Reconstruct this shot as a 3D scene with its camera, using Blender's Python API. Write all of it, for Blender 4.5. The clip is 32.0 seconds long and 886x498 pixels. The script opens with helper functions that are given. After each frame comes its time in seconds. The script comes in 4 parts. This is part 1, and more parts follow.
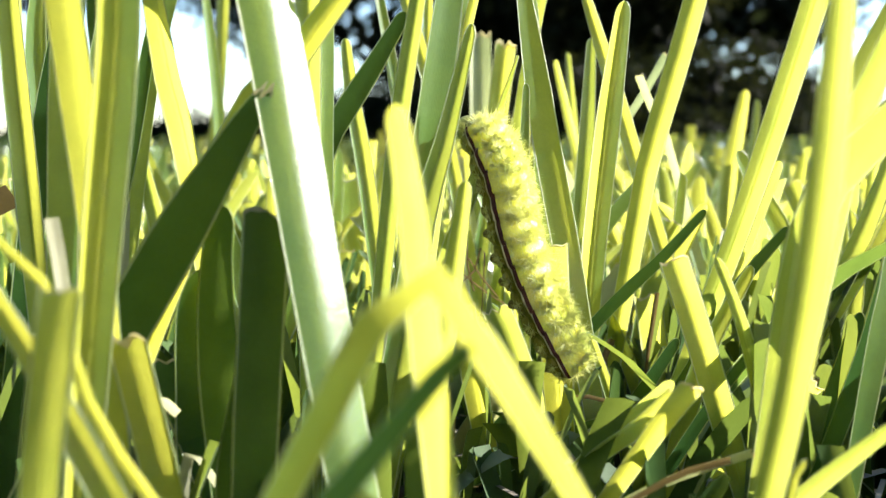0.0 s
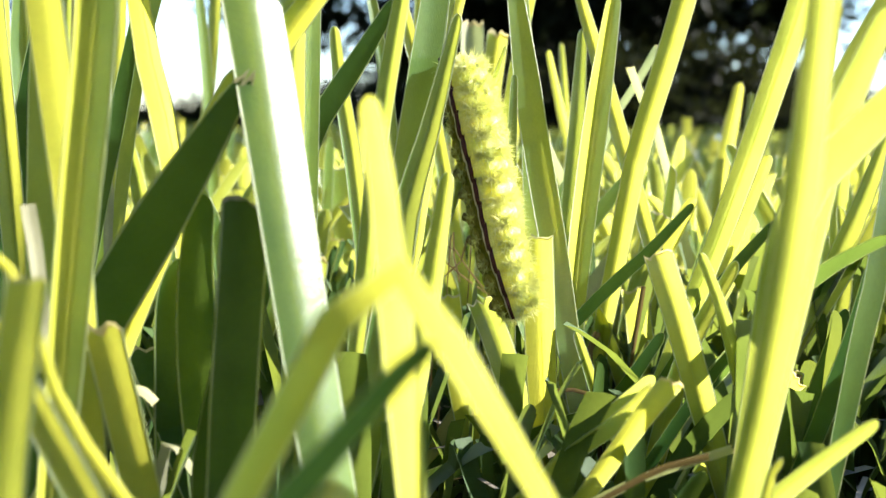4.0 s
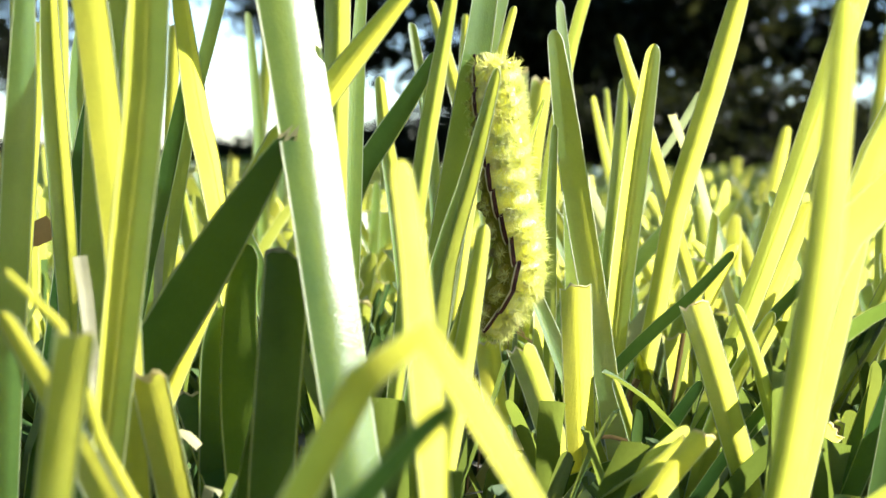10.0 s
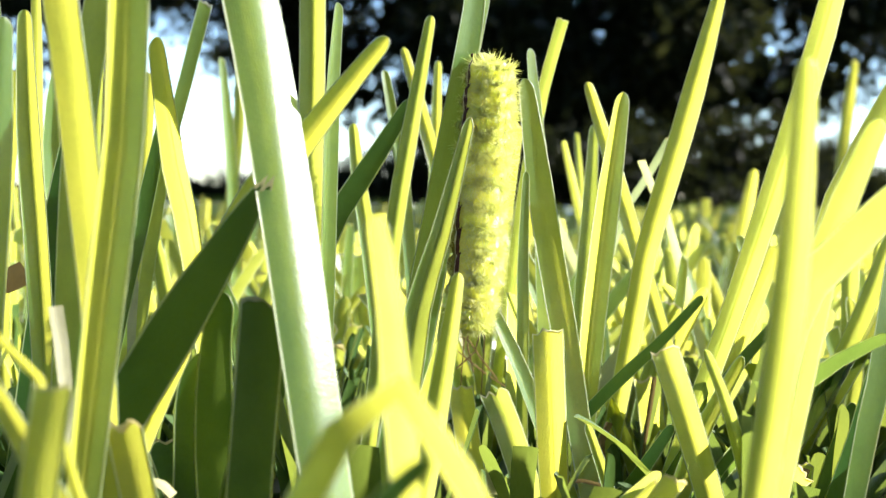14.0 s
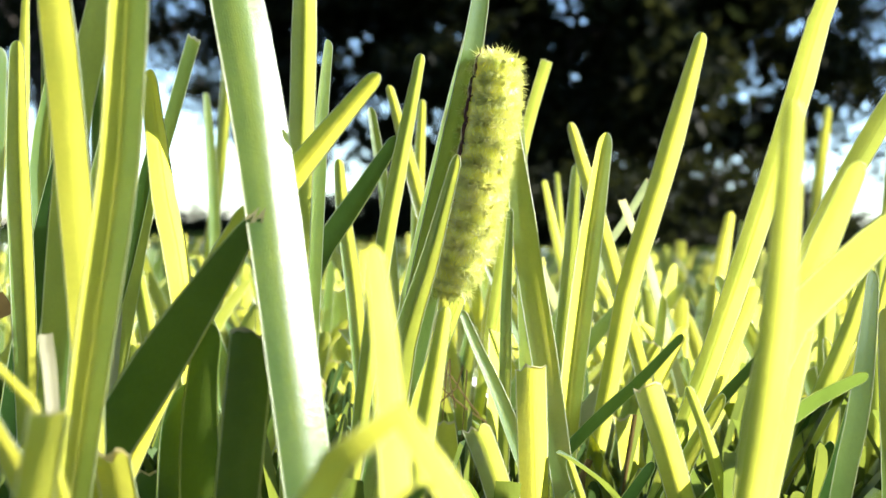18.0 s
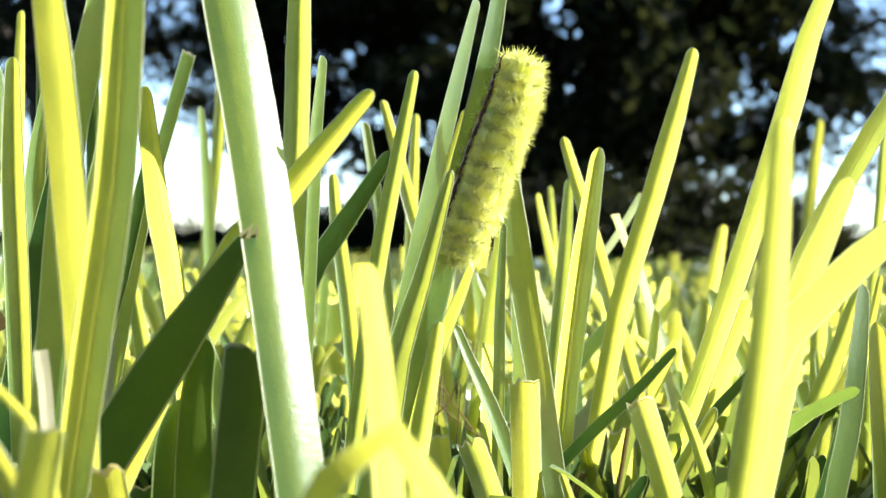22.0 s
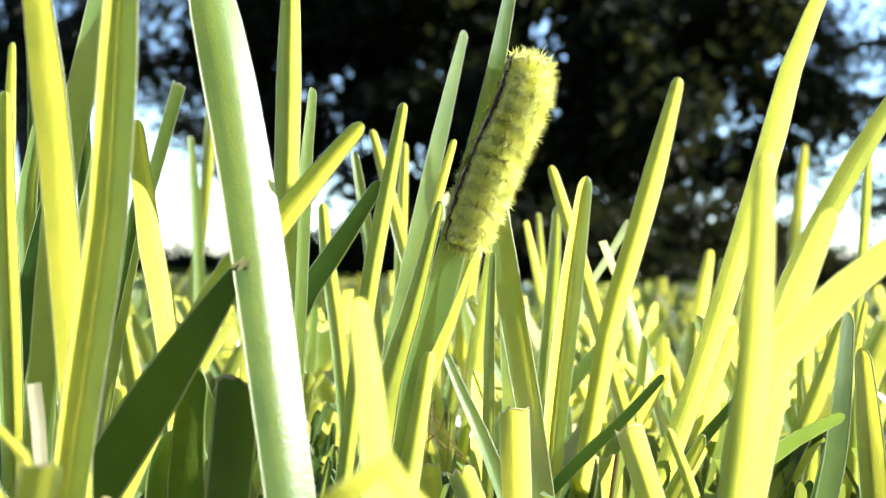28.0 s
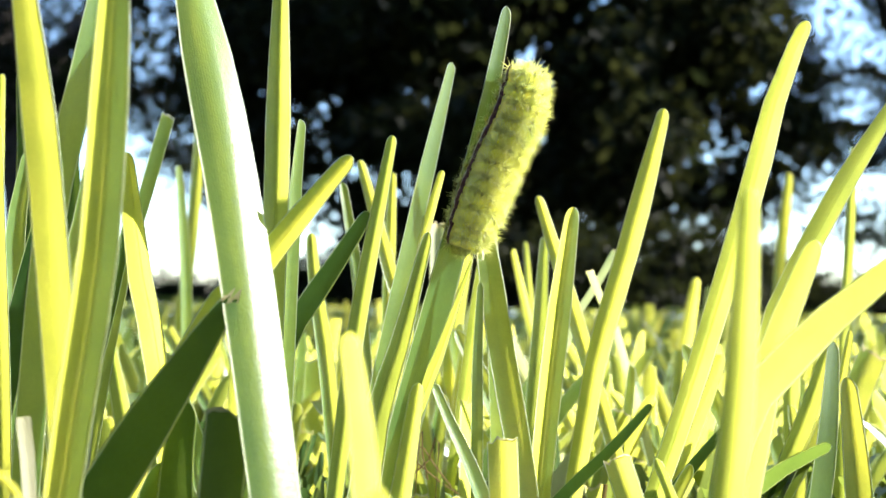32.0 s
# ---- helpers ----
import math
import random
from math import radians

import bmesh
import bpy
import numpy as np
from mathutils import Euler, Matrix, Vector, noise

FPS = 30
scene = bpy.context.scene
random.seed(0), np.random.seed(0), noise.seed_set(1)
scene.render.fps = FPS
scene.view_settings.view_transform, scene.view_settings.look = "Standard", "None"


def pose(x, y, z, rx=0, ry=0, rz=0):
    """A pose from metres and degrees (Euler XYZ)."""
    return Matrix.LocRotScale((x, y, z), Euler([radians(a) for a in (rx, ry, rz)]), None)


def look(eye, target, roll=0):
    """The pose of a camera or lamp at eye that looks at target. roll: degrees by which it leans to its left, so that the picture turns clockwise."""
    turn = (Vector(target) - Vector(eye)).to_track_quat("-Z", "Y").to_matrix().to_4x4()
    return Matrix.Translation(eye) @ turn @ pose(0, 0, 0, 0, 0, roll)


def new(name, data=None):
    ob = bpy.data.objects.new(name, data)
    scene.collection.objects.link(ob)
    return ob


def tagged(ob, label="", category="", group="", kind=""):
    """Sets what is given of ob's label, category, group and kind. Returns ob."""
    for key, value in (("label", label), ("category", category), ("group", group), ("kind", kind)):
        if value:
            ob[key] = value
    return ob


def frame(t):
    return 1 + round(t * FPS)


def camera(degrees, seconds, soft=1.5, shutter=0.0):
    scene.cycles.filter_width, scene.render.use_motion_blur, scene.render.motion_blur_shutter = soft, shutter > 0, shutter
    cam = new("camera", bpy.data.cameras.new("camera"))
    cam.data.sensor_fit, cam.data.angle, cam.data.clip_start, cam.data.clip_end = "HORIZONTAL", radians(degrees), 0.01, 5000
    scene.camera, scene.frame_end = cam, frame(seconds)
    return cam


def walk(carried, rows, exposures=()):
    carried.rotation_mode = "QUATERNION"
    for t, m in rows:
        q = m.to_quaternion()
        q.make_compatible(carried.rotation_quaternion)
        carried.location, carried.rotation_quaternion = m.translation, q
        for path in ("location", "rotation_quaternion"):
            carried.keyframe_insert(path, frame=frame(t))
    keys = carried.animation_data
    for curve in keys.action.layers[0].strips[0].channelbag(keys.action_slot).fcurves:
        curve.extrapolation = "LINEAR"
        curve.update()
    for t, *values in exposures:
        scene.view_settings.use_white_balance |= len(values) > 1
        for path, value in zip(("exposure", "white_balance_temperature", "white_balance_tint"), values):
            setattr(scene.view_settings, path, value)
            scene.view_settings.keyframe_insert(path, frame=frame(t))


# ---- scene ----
cam = camera(44.0, 32.0, soft=1.3)
walk(cam, [
    (0, pose(0.00000, 0.00000, 0.07500, 84.400, 0.083, -0.008)),
    (0.5, pose(0.00086, -0.00024, 0.07567, 84.952, -0.008, 0.334)),
    (1, pose(0.00095, 0.00088, 0.07551, 84.444, 0.140, -0.073)),
    (1.5, pose(0.00205, 0.00124, 0.07598, 84.310, 0.128, 0.112)),
    (2, pose(0.00218, 0.00128, 0.07593, 83.560, -0.075, 0.124)),
    (2.5, pose(0.00242, 0.00137, 0.07567, 83.259, -0.256, 0.013)),
    (4.5, pose(0.00231, 0.00080, 0.07542, 83.970, -0.778, -0.103)),
    (5, pose(0.00230, 0.00050, 0.07546, 84.053, -0.785, -0.162)),
    (5.5, pose(0.00244, 0.00006, 0.07558, 84.112, -0.769, -0.180)),
    (6, pose(0.00309, -0.00019, 0.07589, 84.137, -0.588, 1.327)),
    (6.5, pose(0.00380, -0.00107, 0.07672, 84.164, -0.527, 2.051)),
    (7, pose(0.00384, -0.00145, 0.07706, 84.486, -0.514, 2.266)),
    (7.5, pose(0.00478, -0.00165, 0.07815, 85.479, -0.766, 2.410)),
    (8, pose(0.00482, -0.00190, 0.07856, 86.115, -0.853, 2.170)),
    (8.5, pose(0.00510, -0.00203, 0.07836, 85.742, -0.734, 2.722)),
    (9, pose(0.00503, -0.00221, 0.07821, 85.693, -0.797, 2.394)),
    (9.5, pose(0.00516, -0.00242, 0.07825, 85.728, -0.705, 2.343)),
    (10, pose(0.00465, -0.00262, 0.07812, 85.610, -0.785, 2.650)),
    (10.5, pose(0.00473, -0.00196, 0.07795, 85.425, -0.834, 2.206)),
    (11, pose(0.00474, -0.00232, 0.07808, 85.589, -0.786, 2.028)),
    (11.5, pose(0.00464, -0.00238, 0.07829, 85.831, -0.903, 1.769)),
    (12, pose(0.00465, -0.00284, 0.07868, 86.095, -0.980, 1.647)),
    (12.5, pose(0.00465, -0.00379, 0.07942, 86.885, -0.952, 1.526)),
    (13, pose(0.00465, -0.00421, 0.07962, 87.512, -0.546, 1.384)),
    (13.5, pose(0.00455, -0.00465, 0.07962, 87.648, -0.692, 1.288)),
    (15.5, pose(0.00384, -0.00454, 0.07971, 87.752, -0.564, 0.789)),
    (16, pose(0.00359, -0.00519, 0.07968, 87.950, -0.814, 0.307)),
    (16.5, pose(0.00312, -0.00597, 0.07999, 88.163, -0.955, -0.265)),
    (17, pose(0.00258, -0.00643, 0.07926, 89.113, -1.141, -0.014)),
    (17.5, pose(0.00235, -0.00652, 0.07894, 89.613, -1.334, -0.017)),
    (18, pose(0.00224, -0.00653, 0.07882, 89.752, -1.561, -0.170)),
    (18.5, pose(0.00239, -0.00673, 0.07882, 89.800, -1.480, -0.158)),
    (19, pose(0.00243, -0.00695, 0.07899, 89.807, -1.462, -0.114)),
    (19.5, pose(0.00239, -0.00681, 0.07896, 89.912, -1.439, -0.030)),
    (20, pose(0.00234, -0.00703, 0.07915, 90.042, -1.395, -0.052)),
    (20.5, pose(0.00244, -0.00746, 0.07929, 90.103, -1.406, -0.235)),
    (21, pose(0.00238, -0.00777, 0.07938, 90.141, -1.445, -0.390)),
    (21.5, pose(0.00234, -0.00771, 0.07947, 90.351, -1.534, -0.429)),
    (22, pose(0.00236, -0.00762, 0.07945, 90.365, -1.513, -0.466)),
    (22.5, pose(0.00236, -0.00765, 0.07942, 90.425, -1.517, -0.514)),
    (23, pose(0.00239, -0.00791, 0.07954, 90.509, -1.496, -0.634)),
    (23.5, pose(0.00245, -0.00803, 0.07963, 90.520, -1.579, -0.715)),
    (24, pose(0.00249, -0.00811, 0.07970, 90.565, -1.591, -0.868)),
    (24.5, pose(0.00243, -0.00819, 0.07968, 90.575, -1.580, -0.960)),
    (25, pose(0.00230, -0.00808, 0.07979, 90.707, -1.501, -0.892)),
    (25.5, pose(0.00230, -0.00846, 0.07987, 90.781, -1.513, -1.020)),
    (26, pose(0.00230, -0.00869, 0.08028, 91.304, -1.269, -0.793)),
    (26.5, pose(0.00224, -0.00890, 0.08045, 91.499, -1.257, -0.944)),
    (28.5, pose(0.00206, -0.00961, 0.08065, 91.739, -1.187, -1.126)),
    (29, pose(0.00196, -0.00954, 0.08088, 91.997, -1.211, -1.339)),
    (29.5, pose(0.00187, -0.00993, 0.08094, 92.238, -1.266, -1.629)),
    (30, pose(0.00184, -0.00984, 0.08099, 92.235, -1.224, -1.680)),
    (30.5, pose(0.00178, -0.00999, 0.08106, 92.278, -1.208, -1.701)),
    (31, pose(0.00183, -0.01005, 0.08112, 92.487, -1.163, -1.713)),
    (31.5, pose(0.00177, -0.01022, 0.08123, 92.767, -1.118, -1.706)),
    (32, pose(0.00174, -0.01079, 0.08137, 93.007, -1.076, -1.757)),
], exposures=((0, 2.50), (10, 2.52), (18, 2.60), (32, 2.70)))
cam.data.dof.use_dof = True
cam.data.dof.focus_distance = 0.21
cam.data.dof.aperture_fstop = 24.0

# ---- world and sun ----
SUN_AZ, SUN_EL = 79.0, 32.0    # degrees to the right of straight ahead, degrees up
world = bpy.data.worlds.new("sky")
scene.world = world
world.use_nodes = True
wn = world.node_tree.nodes
sky = wn.new("ShaderNodeTexSky")
sky.sky_type = "NISHITA"
sky.sun_disc = False
sky.sun_elevation = radians(SUN_EL)
sky.sun_rotation = radians(SUN_AZ)
sky.dust_density = 0.25
sky.ozone_density = 3.5
wn["Background"].inputs["Strength"].default_value = 0.08
world.node_tree.links.new(sky.outputs["Color"], wn["Background"].inputs["Color"])
sun_data = bpy.data.lights.new("sun", "SUN")
sun_data.energy = 5.0
sun_data.angle = radians(0.53)
sun_data.color = (1.0, 0.955, 0.88)
sun = new("sun", sun_data)
el, az = radians(SUN_EL), radians(SUN_AZ)
toward = Vector((math.sin(az) * math.cos(el), math.cos(az) * math.cos(el), math.sin(el)))
sun.matrix_world = look(toward * 40, (0, 0, 0))

# ---- materials ----
def nodes_of(name):
    m = bpy.data.materials.new(name)
    m.use_nodes = True
    t = m.node_tree
    t.nodes.clear()
    out = t.nodes.new("ShaderNodeOutputMaterial")
    return m, t, out


def node(t, kind, **values):
    n = t.nodes.new(kind)
    for k, v in values.items():
        n.inputs[k.replace("_", " ")].default_value = v
    return n


def ramp(t, fac, stops):
    r = t.nodes.new("ShaderNodeValToRGB")
    e = r.color_ramp.elements
    while len(e) < len(stops):
        e.new(0.5)
    for el_, (p, c) in zip(e, stops):
        el_.position, el_.color = p, (*c, 1)
    t.links.new(fac, r.inputs["Fac"])
    return r.outputs["Color"]


def mixed(t, fac, a, b, how="MIX"):
    m = t.nodes.new("ShaderNodeMix")
    m.data_type, m.blend_type = "RGBA", how
    for sock, v in ((m.inputs[0], fac), (m.inputs[6], a), (m.inputs[7], b)):
        if isinstance(v, (int, float)):
            sock.default_value = v
        elif isinstance(v, tuple):
            sock.default_value = (*v, 1)
        else:
            t.links.new(v, sock)
    return m.outputs[2]


def leaf_material(name, dark, light, through_light, gloss=0.29, share=0.55, island=False, scale=260.0, veins=22.0, vary=1.0, wax=1.0, margin=0.0):
    """A thin leaf: part of the light goes through it, part comes back, and a waxy skin shines."""
    m, t, out = nodes_of(name)
    lk = t.links.new
    uv = t.nodes.new("ShaderNodeUVMap")
    sep = t.nodes.new("ShaderNodeSeparateXYZ")
    lk(uv.outputs["UV"], sep.inputs[0])
    # parallel veins across the width
    mul = node(t, "ShaderNodeMath")
    mul.operation = "MULTIPLY"
    mul.inputs[1].default_value = veins * 6.283
    # the veins wander a little and fade in and out
    drift = node(t, "ShaderNodeTexNoise", Scale=90.0, Detail=2.0)
    lk(uv.outputs["UV"], drift.inputs["Vector"])
    bent = node(t, "ShaderNodeMath")
    bent.operation = "MULTIPLY_ADD"
    bent.inputs[1].default_value = 0.06
    lk(drift.outputs["Fac"], bent.inputs[0])
    lk(sep.outputs[0], bent.inputs[2])
    lk(bent.outputs[0], mul.inputs[0])
    sine = node(t, "ShaderNodeMath")
    sine.operation = "SINE"
    lk(mul.outputs[0], sine.inputs[0])
    vein = node(t, "ShaderNodeMapRange")
    vein.inputs[1].default_value, vein.inputs[2].default_value = -1.0, 1.0
    lk(sine.outputs[0], vein.inputs[0])
    geo = t.nodes.new("ShaderNodeNewGeometry")
    fine = node(t, "ShaderNodeTexNoise", Scale=scale * 6, Detail=4.0)
    lk(geo.outputs["Position"], fine.inputs["Vector"])
    broad = node(t, "ShaderNodeTexNoise", Scale=scale * 0.35, Detail=3.0)
    lk(geo.outputs["Position"], broad.inputs["Vector"])
    if island:
        chance = geo.outputs["Random Per Island"]
    else:
        info = t.nodes.new("ShaderNodeObjectInfo")
        chance = info.outputs["Random"]
    base = mixed(t, broad.outputs["Fac"], dark, light)
    tone = ramp(t, chance, ((0.0, (0.60, 0.72, 0.74)), (0.45, (0.93, 1.0, 0.98)), (1.0, (1.08, 1.07, 0.88))))
    tone = mixed(t, vary, (1.0, 1.0, 1.0), tone)
    base = mixed(t, 1.0, base, tone, "MULTIPLY")
    base = mixed(t, 0.11, base, ramp(t, vein.outputs[0], ((0.0, (0.45, 0.5, 0.4)), (1.0, (1.25, 1.25, 1.2)))), "MULTIPLY")
    speck = ramp(t, fine.outputs["Fac"], ((0.0, (0.8, 0.8, 0.8)), (0.7, (1.05, 1.05, 1.0))))
    base = mixed(t, 0.6, base, speck, "MULTIPLY")
    thru = mixed(t, 1.0, tone, through_light, "MULTIPLY")
    thru = mixed(t, 0.12, thru, ramp(t, vein.outputs[0], ((0.0, (0.5, 0.55, 0.4)), (1.0, (1.2, 1.2, 1.2)))), "MULTIPLY")
    thru = mixed(t, 0.5, thru, speck, "MULTIPLY")
    thru = mixed(t, 0.6, thru, ramp(t, broad.outputs["Fac"], ((0.3, (0.66, 0.74, 0.7)), (0.62, (1.08, 1.06, 1.05)))), "MULTIPLY")
    if margin:
        # pale margins of the leaf, with bright sunlit edge highlights put into the colour
        rim = ramp(t, sep.outputs[0], ((0.0, (1, 1, 1)), (margin, (0, 0, 0)), (1 - margin, (0, 0, 0)), (1.0, (1, 1, 1))))
        base = mixed(t, rim, base, (0.7, 0.74, 0.5))
        thru = mixed(t, rim, thru, (0.9, 0.92, 0.55))
    back = node(t, "ShaderNodeBsdfDiffuse")
    lk(base, back.inputs["Color"])
    tr = node(t, "ShaderNodeBsdfTranslucent")
    lk(thru, tr.inputs["Color"])
    bump = node(t, "ShaderNodeBump", Strength=0.2, Distance=0.0003)
    hsum = node(t, "ShaderNodeMath")
    hsum.operation = "MULTIPLY_ADD"
    lk(vein.outputs[0], hsum.inputs[0])
    hsum.inputs[1].default_value = 0.3
    lk(fine.outputs["Fac"], hsum.inputs[2])
    lk(hsum.outputs[0], bump.inputs["Height"])
    for b in (back, tr):
        lk(bump.outputs["Normal"], b.inputs["Normal"])
    body = t.nodes.new("ShaderNodeMixShader")
    body.inputs[0].default_value = share
    lk(back.outputs[0], body.inputs[1])
    lk(tr.outputs[0], body.inputs[2])
    shine = node(t, "ShaderNodeBsdfGlossy", Roughness=gloss)
    lk(bump.outputs["Normal"], shine.inputs["Normal"])
    fres = node(t, "ShaderNodeFresnel", IOR=1.48)
    lk(bump.outputs["Normal"], fres.inputs["Normal"])
    top = t.nodes.new("ShaderNodeMixShader")
    waxy = node(t, "ShaderNodeMath")
    waxy.operation = "MULTIPLY"
    waxy.inputs[1].default_value = wax
    lk(fres.outputs[0], waxy.inputs[0])
    lk(waxy.outputs[0], top.inputs[0])
    lk(body.outputs[0], top.inputs[1])
    lk(shine.outputs[0], top.inputs[2])
    lk(top.outputs[0], out.inputs["Surface"])
    return m


def plain_material(name, a, b, rough=0.8, scale=40.0, bump=0.3, depth=0.01, spec=0.3):
    m, t, out = nodes_of(name)
    lk = t.links.new
    geo = t.nodes.new("ShaderNodeNewGeometry")
    n1 = node(t, "ShaderNodeTexNoise", Scale=scale, Detail=6.0, Roughness=0.65)
    n2 = node(t, "ShaderNodeTexNoise", Scale=scale * 7, Detail=4.0)
    for n in (n1, n2):
        lk(geo.outputs["Position"], n.inputs["Vector"])
    col = mixed(t, ramp(t, n1.outputs["Fac"], ((0.3, (0, 0, 0)), (0.7, (1, 1, 1)))), a, b)
    col = mixed(t, 0.7, col, ramp(t, n2.outputs["Fac"], ((0.2, (0.55, 0.55, 0.55)), (0.75, (1.15, 1.15, 1.15)))), "MULTIPLY")
    p = node(t, "ShaderNodeBsdfPrincipled", Roughness=rough)
    p.inputs["Specular IOR Level"].default_value = spec
    lk(col, p.inputs["Base Color"])
    bp = node(t, "ShaderNodeBump", Strength=bump, Distance=depth)
    lk(n2.outputs["Fac"], bp.inputs["Height"])
    lk(bp.outputs["Normal"], p.inputs["Normal"])
    lk(p.outputs[0], out.inputs["Surface"])
    return m


GRASS = leaf_material("grass_leaf", (0.036, 0.09, 0.024), (0.085, 0.16, 0.042), (0.755, 0.715, 0.105), margin=0.045)
GRASS_FIELD = leaf_material("grass_field", (0.036, 0.09, 0.024), (0.085, 0.16, 0.042), (0.68, 0.645, 0.10), island=True, margin=0.05)
# low and inner leaves: deep shade is put into this darker colour
GRASS_LOW_SHADE = leaf_material("low_grass_shade", (0.022, 0.052, 0.014), (0.05, 0.09, 0.022), (0.2, 0.24, 0.04), island=True, share=0.4, wax=0.15, gloss=0.5)
# for blades standing in shade: the shade is put into this darker colour
GRASS_SHADED = leaf_material("shaded_grass_leaf", (0.014, 0.044, 0.011), (0.033, 0.084, 0.022), (0.18, 0.25, 0.04), share=0.42, margin=0.045, wax=0.25)
# pale rim whose colour also stands for highlights along the leaf edges
MARGIN = leaf_material("pale_leaf_margin", (0.2, 0.27, 0.13), (0.3, 0.36, 0.2), (0.85, 0.87, 0.55), gloss=0.4, vary=0.3)
MIDRIB = leaf_material("pale_midrib", (0.06, 0.13, 0.04), (0.12, 0.2, 0.07), (0.72, 0.72, 0.14), gloss=0.4, share=0.6)
DRY = leaf_material("dry_blade", (0.075, 0.048, 0.024), (0.17, 0.115, 0.06), (0.15, 0.10, 0.045), gloss=0.6, island=True, wax=0.2)
CUT = leaf_material("frayed_cut", (0.42, 0.36, 0.24), (0.58, 0.52, 0.38), (0.62, 0.52, 0.32), gloss=0.6, wax=0.3)
DRYING = leaf_material("drying_blade", (0.30, 0.29, 0.14), (0.44, 0.42, 0.25), (0.50, 0.50, 0.23), gloss=0.5)
# near-black leaf colour: the shade of the crowns is put into it
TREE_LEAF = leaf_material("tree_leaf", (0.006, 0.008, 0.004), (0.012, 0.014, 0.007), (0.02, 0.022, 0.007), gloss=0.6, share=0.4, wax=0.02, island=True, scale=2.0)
BARK = plain_material("bark", (0.018, 0.014, 0.011), (0.045, 0.037, 0.03), 0.9, 6.0, 0.8, 0.03)
WALL = plain_material("blocker_dark", (0.03, 0.022, 0.016), (0.06, 0.045, 0.03), 0.8, 3.0, 0.3, 0.01)
SOIL = plain_material("soil_and_thatch", (0.012, 0.013, 0.006), (0.034, 0.042, 0.016), 0.95, 60.0, 0.6, 0.003, 0.0)


def flesh_material(name, a, b, reach, rough=0.5):
    """Soft skin that lets light bleed through it."""
    m, t, out = nodes_of(name)
    lk = t.links.new
    tex = t.nodes.new("ShaderNodeTexCoord")
    n1 = node(t, "ShaderNodeTexNoise", Scale=420.0, Detail=5.0)
    n2 = node(t, "ShaderNodeTexVoronoi", Scale=2600.0)
    for n in (n1, n2):
        lk(tex.outputs["Object"], n.inputs["Vector"])
    col = mixed(t, n1.outputs["Fac"], a, b)
    col = mixed(t, 0.35, col, ramp(t, n2.outputs["Distance"], ((0.0, (1.2, 1.2, 1.1)), (0.6, (0.7, 0.7, 0.6)))), "MULTIPLY")
    p = node(t, "ShaderNodeBsdfPrincipled", Roughness=rough)
    lk(col, p.inputs["Base Color"])
    p.inputs["Specular IOR Level"].default_value = 0.12
    p.inputs["Subsurface Weight"].default_value = 1.0
    p.inputs["Subsurface Radius"].default_value = (1.0, 0.95, 0.3)
    p.inputs["Subsurface Scale"].default_value = reach
    bp = node(t, "ShaderNodeBump", Strength=0.4, Distance=0.0003)
    lk(n2.outputs["Distance"], bp.inputs["Height"])
    lk(bp.outputs["Normal"], p.inputs["Normal"])
    lk(p.outputs[0], out.inputs["Surface"])
    return m


MM = 0.001


def linked(name, mesh, material, parent=None, label=""):
    if material is not None and not mesh.materials:
        mesh.materials.append(material)
    ob = new(name, mesh)
    if parent is not None:
        ob.parent = parent
    if label:
        ob["label"] = label
    return ob


def part(name, bm, material, parent=None, label="", smooth=True):
    """Links a bmesh as one mesh object under a thing or a part."""
    mesh = bpy.data.meshes.new(name)
    bm.to_mesh(mesh)
    bm.free()
    if smooth:
        mesh.polygons.foreach_set("use_smooth", [True] * len(mesh.polygons))
    return linked(name, mesh, material, parent, label)


def mesh_of(name, verts, faces, uvs=None, smooth=True):
    mesh = bpy.data.meshes.new(name)
    mesh.from_pydata(verts, [], faces)
    if uvs is not None:
        layer = mesh.uv_layers.new(name="UVMap")
        loops = np.empty(len(mesh.loops), dtype=np.int32)
        mesh.loops.foreach_get("vertex_index", loops)
        layer.data.foreach_set("uv", np.asarray(uvs, dtype=np.float32)[loops].ravel())
    if smooth:
        mesh.polygons.foreach_set("use_smooth", [True] * len(mesh.polygons))
    return mesh


def curve_through(points, count, at=None):
    """Samples of a smooth curve through the points, even or at the given shares of its length."""
    p = [Vector(q) for q in points]
    p = [p[0] * 2 - p[1], *p, p[-1] * 2 - p[-2]]
    raw = []
    for i in range(1, len(p) - 2):
        a, b, c, d = p[i - 1:i + 3]
        for k in range(12):
            u = k / 12
            raw.append(0.5 * ((2 * b) + (c - a) * u + (2 * a - 5 * b + 4 * c - d) * u * u + (3 * b - a - 3 * c + d) * u ** 3))
    raw.append(p[-2])
    run = [0.0]
    for a, b in zip(raw, raw[1:]):
        run.append(run[-1] + (b - a).length)
    at = np.linspace(0, run[-1], count) if at is None else np.asarray(at) * run[-1]
    arr = np.array([tuple(v) for v in raw])
    return np.stack([np.interp(at, run, arr[:, k]) for k in range(3)], 1), run[-1]


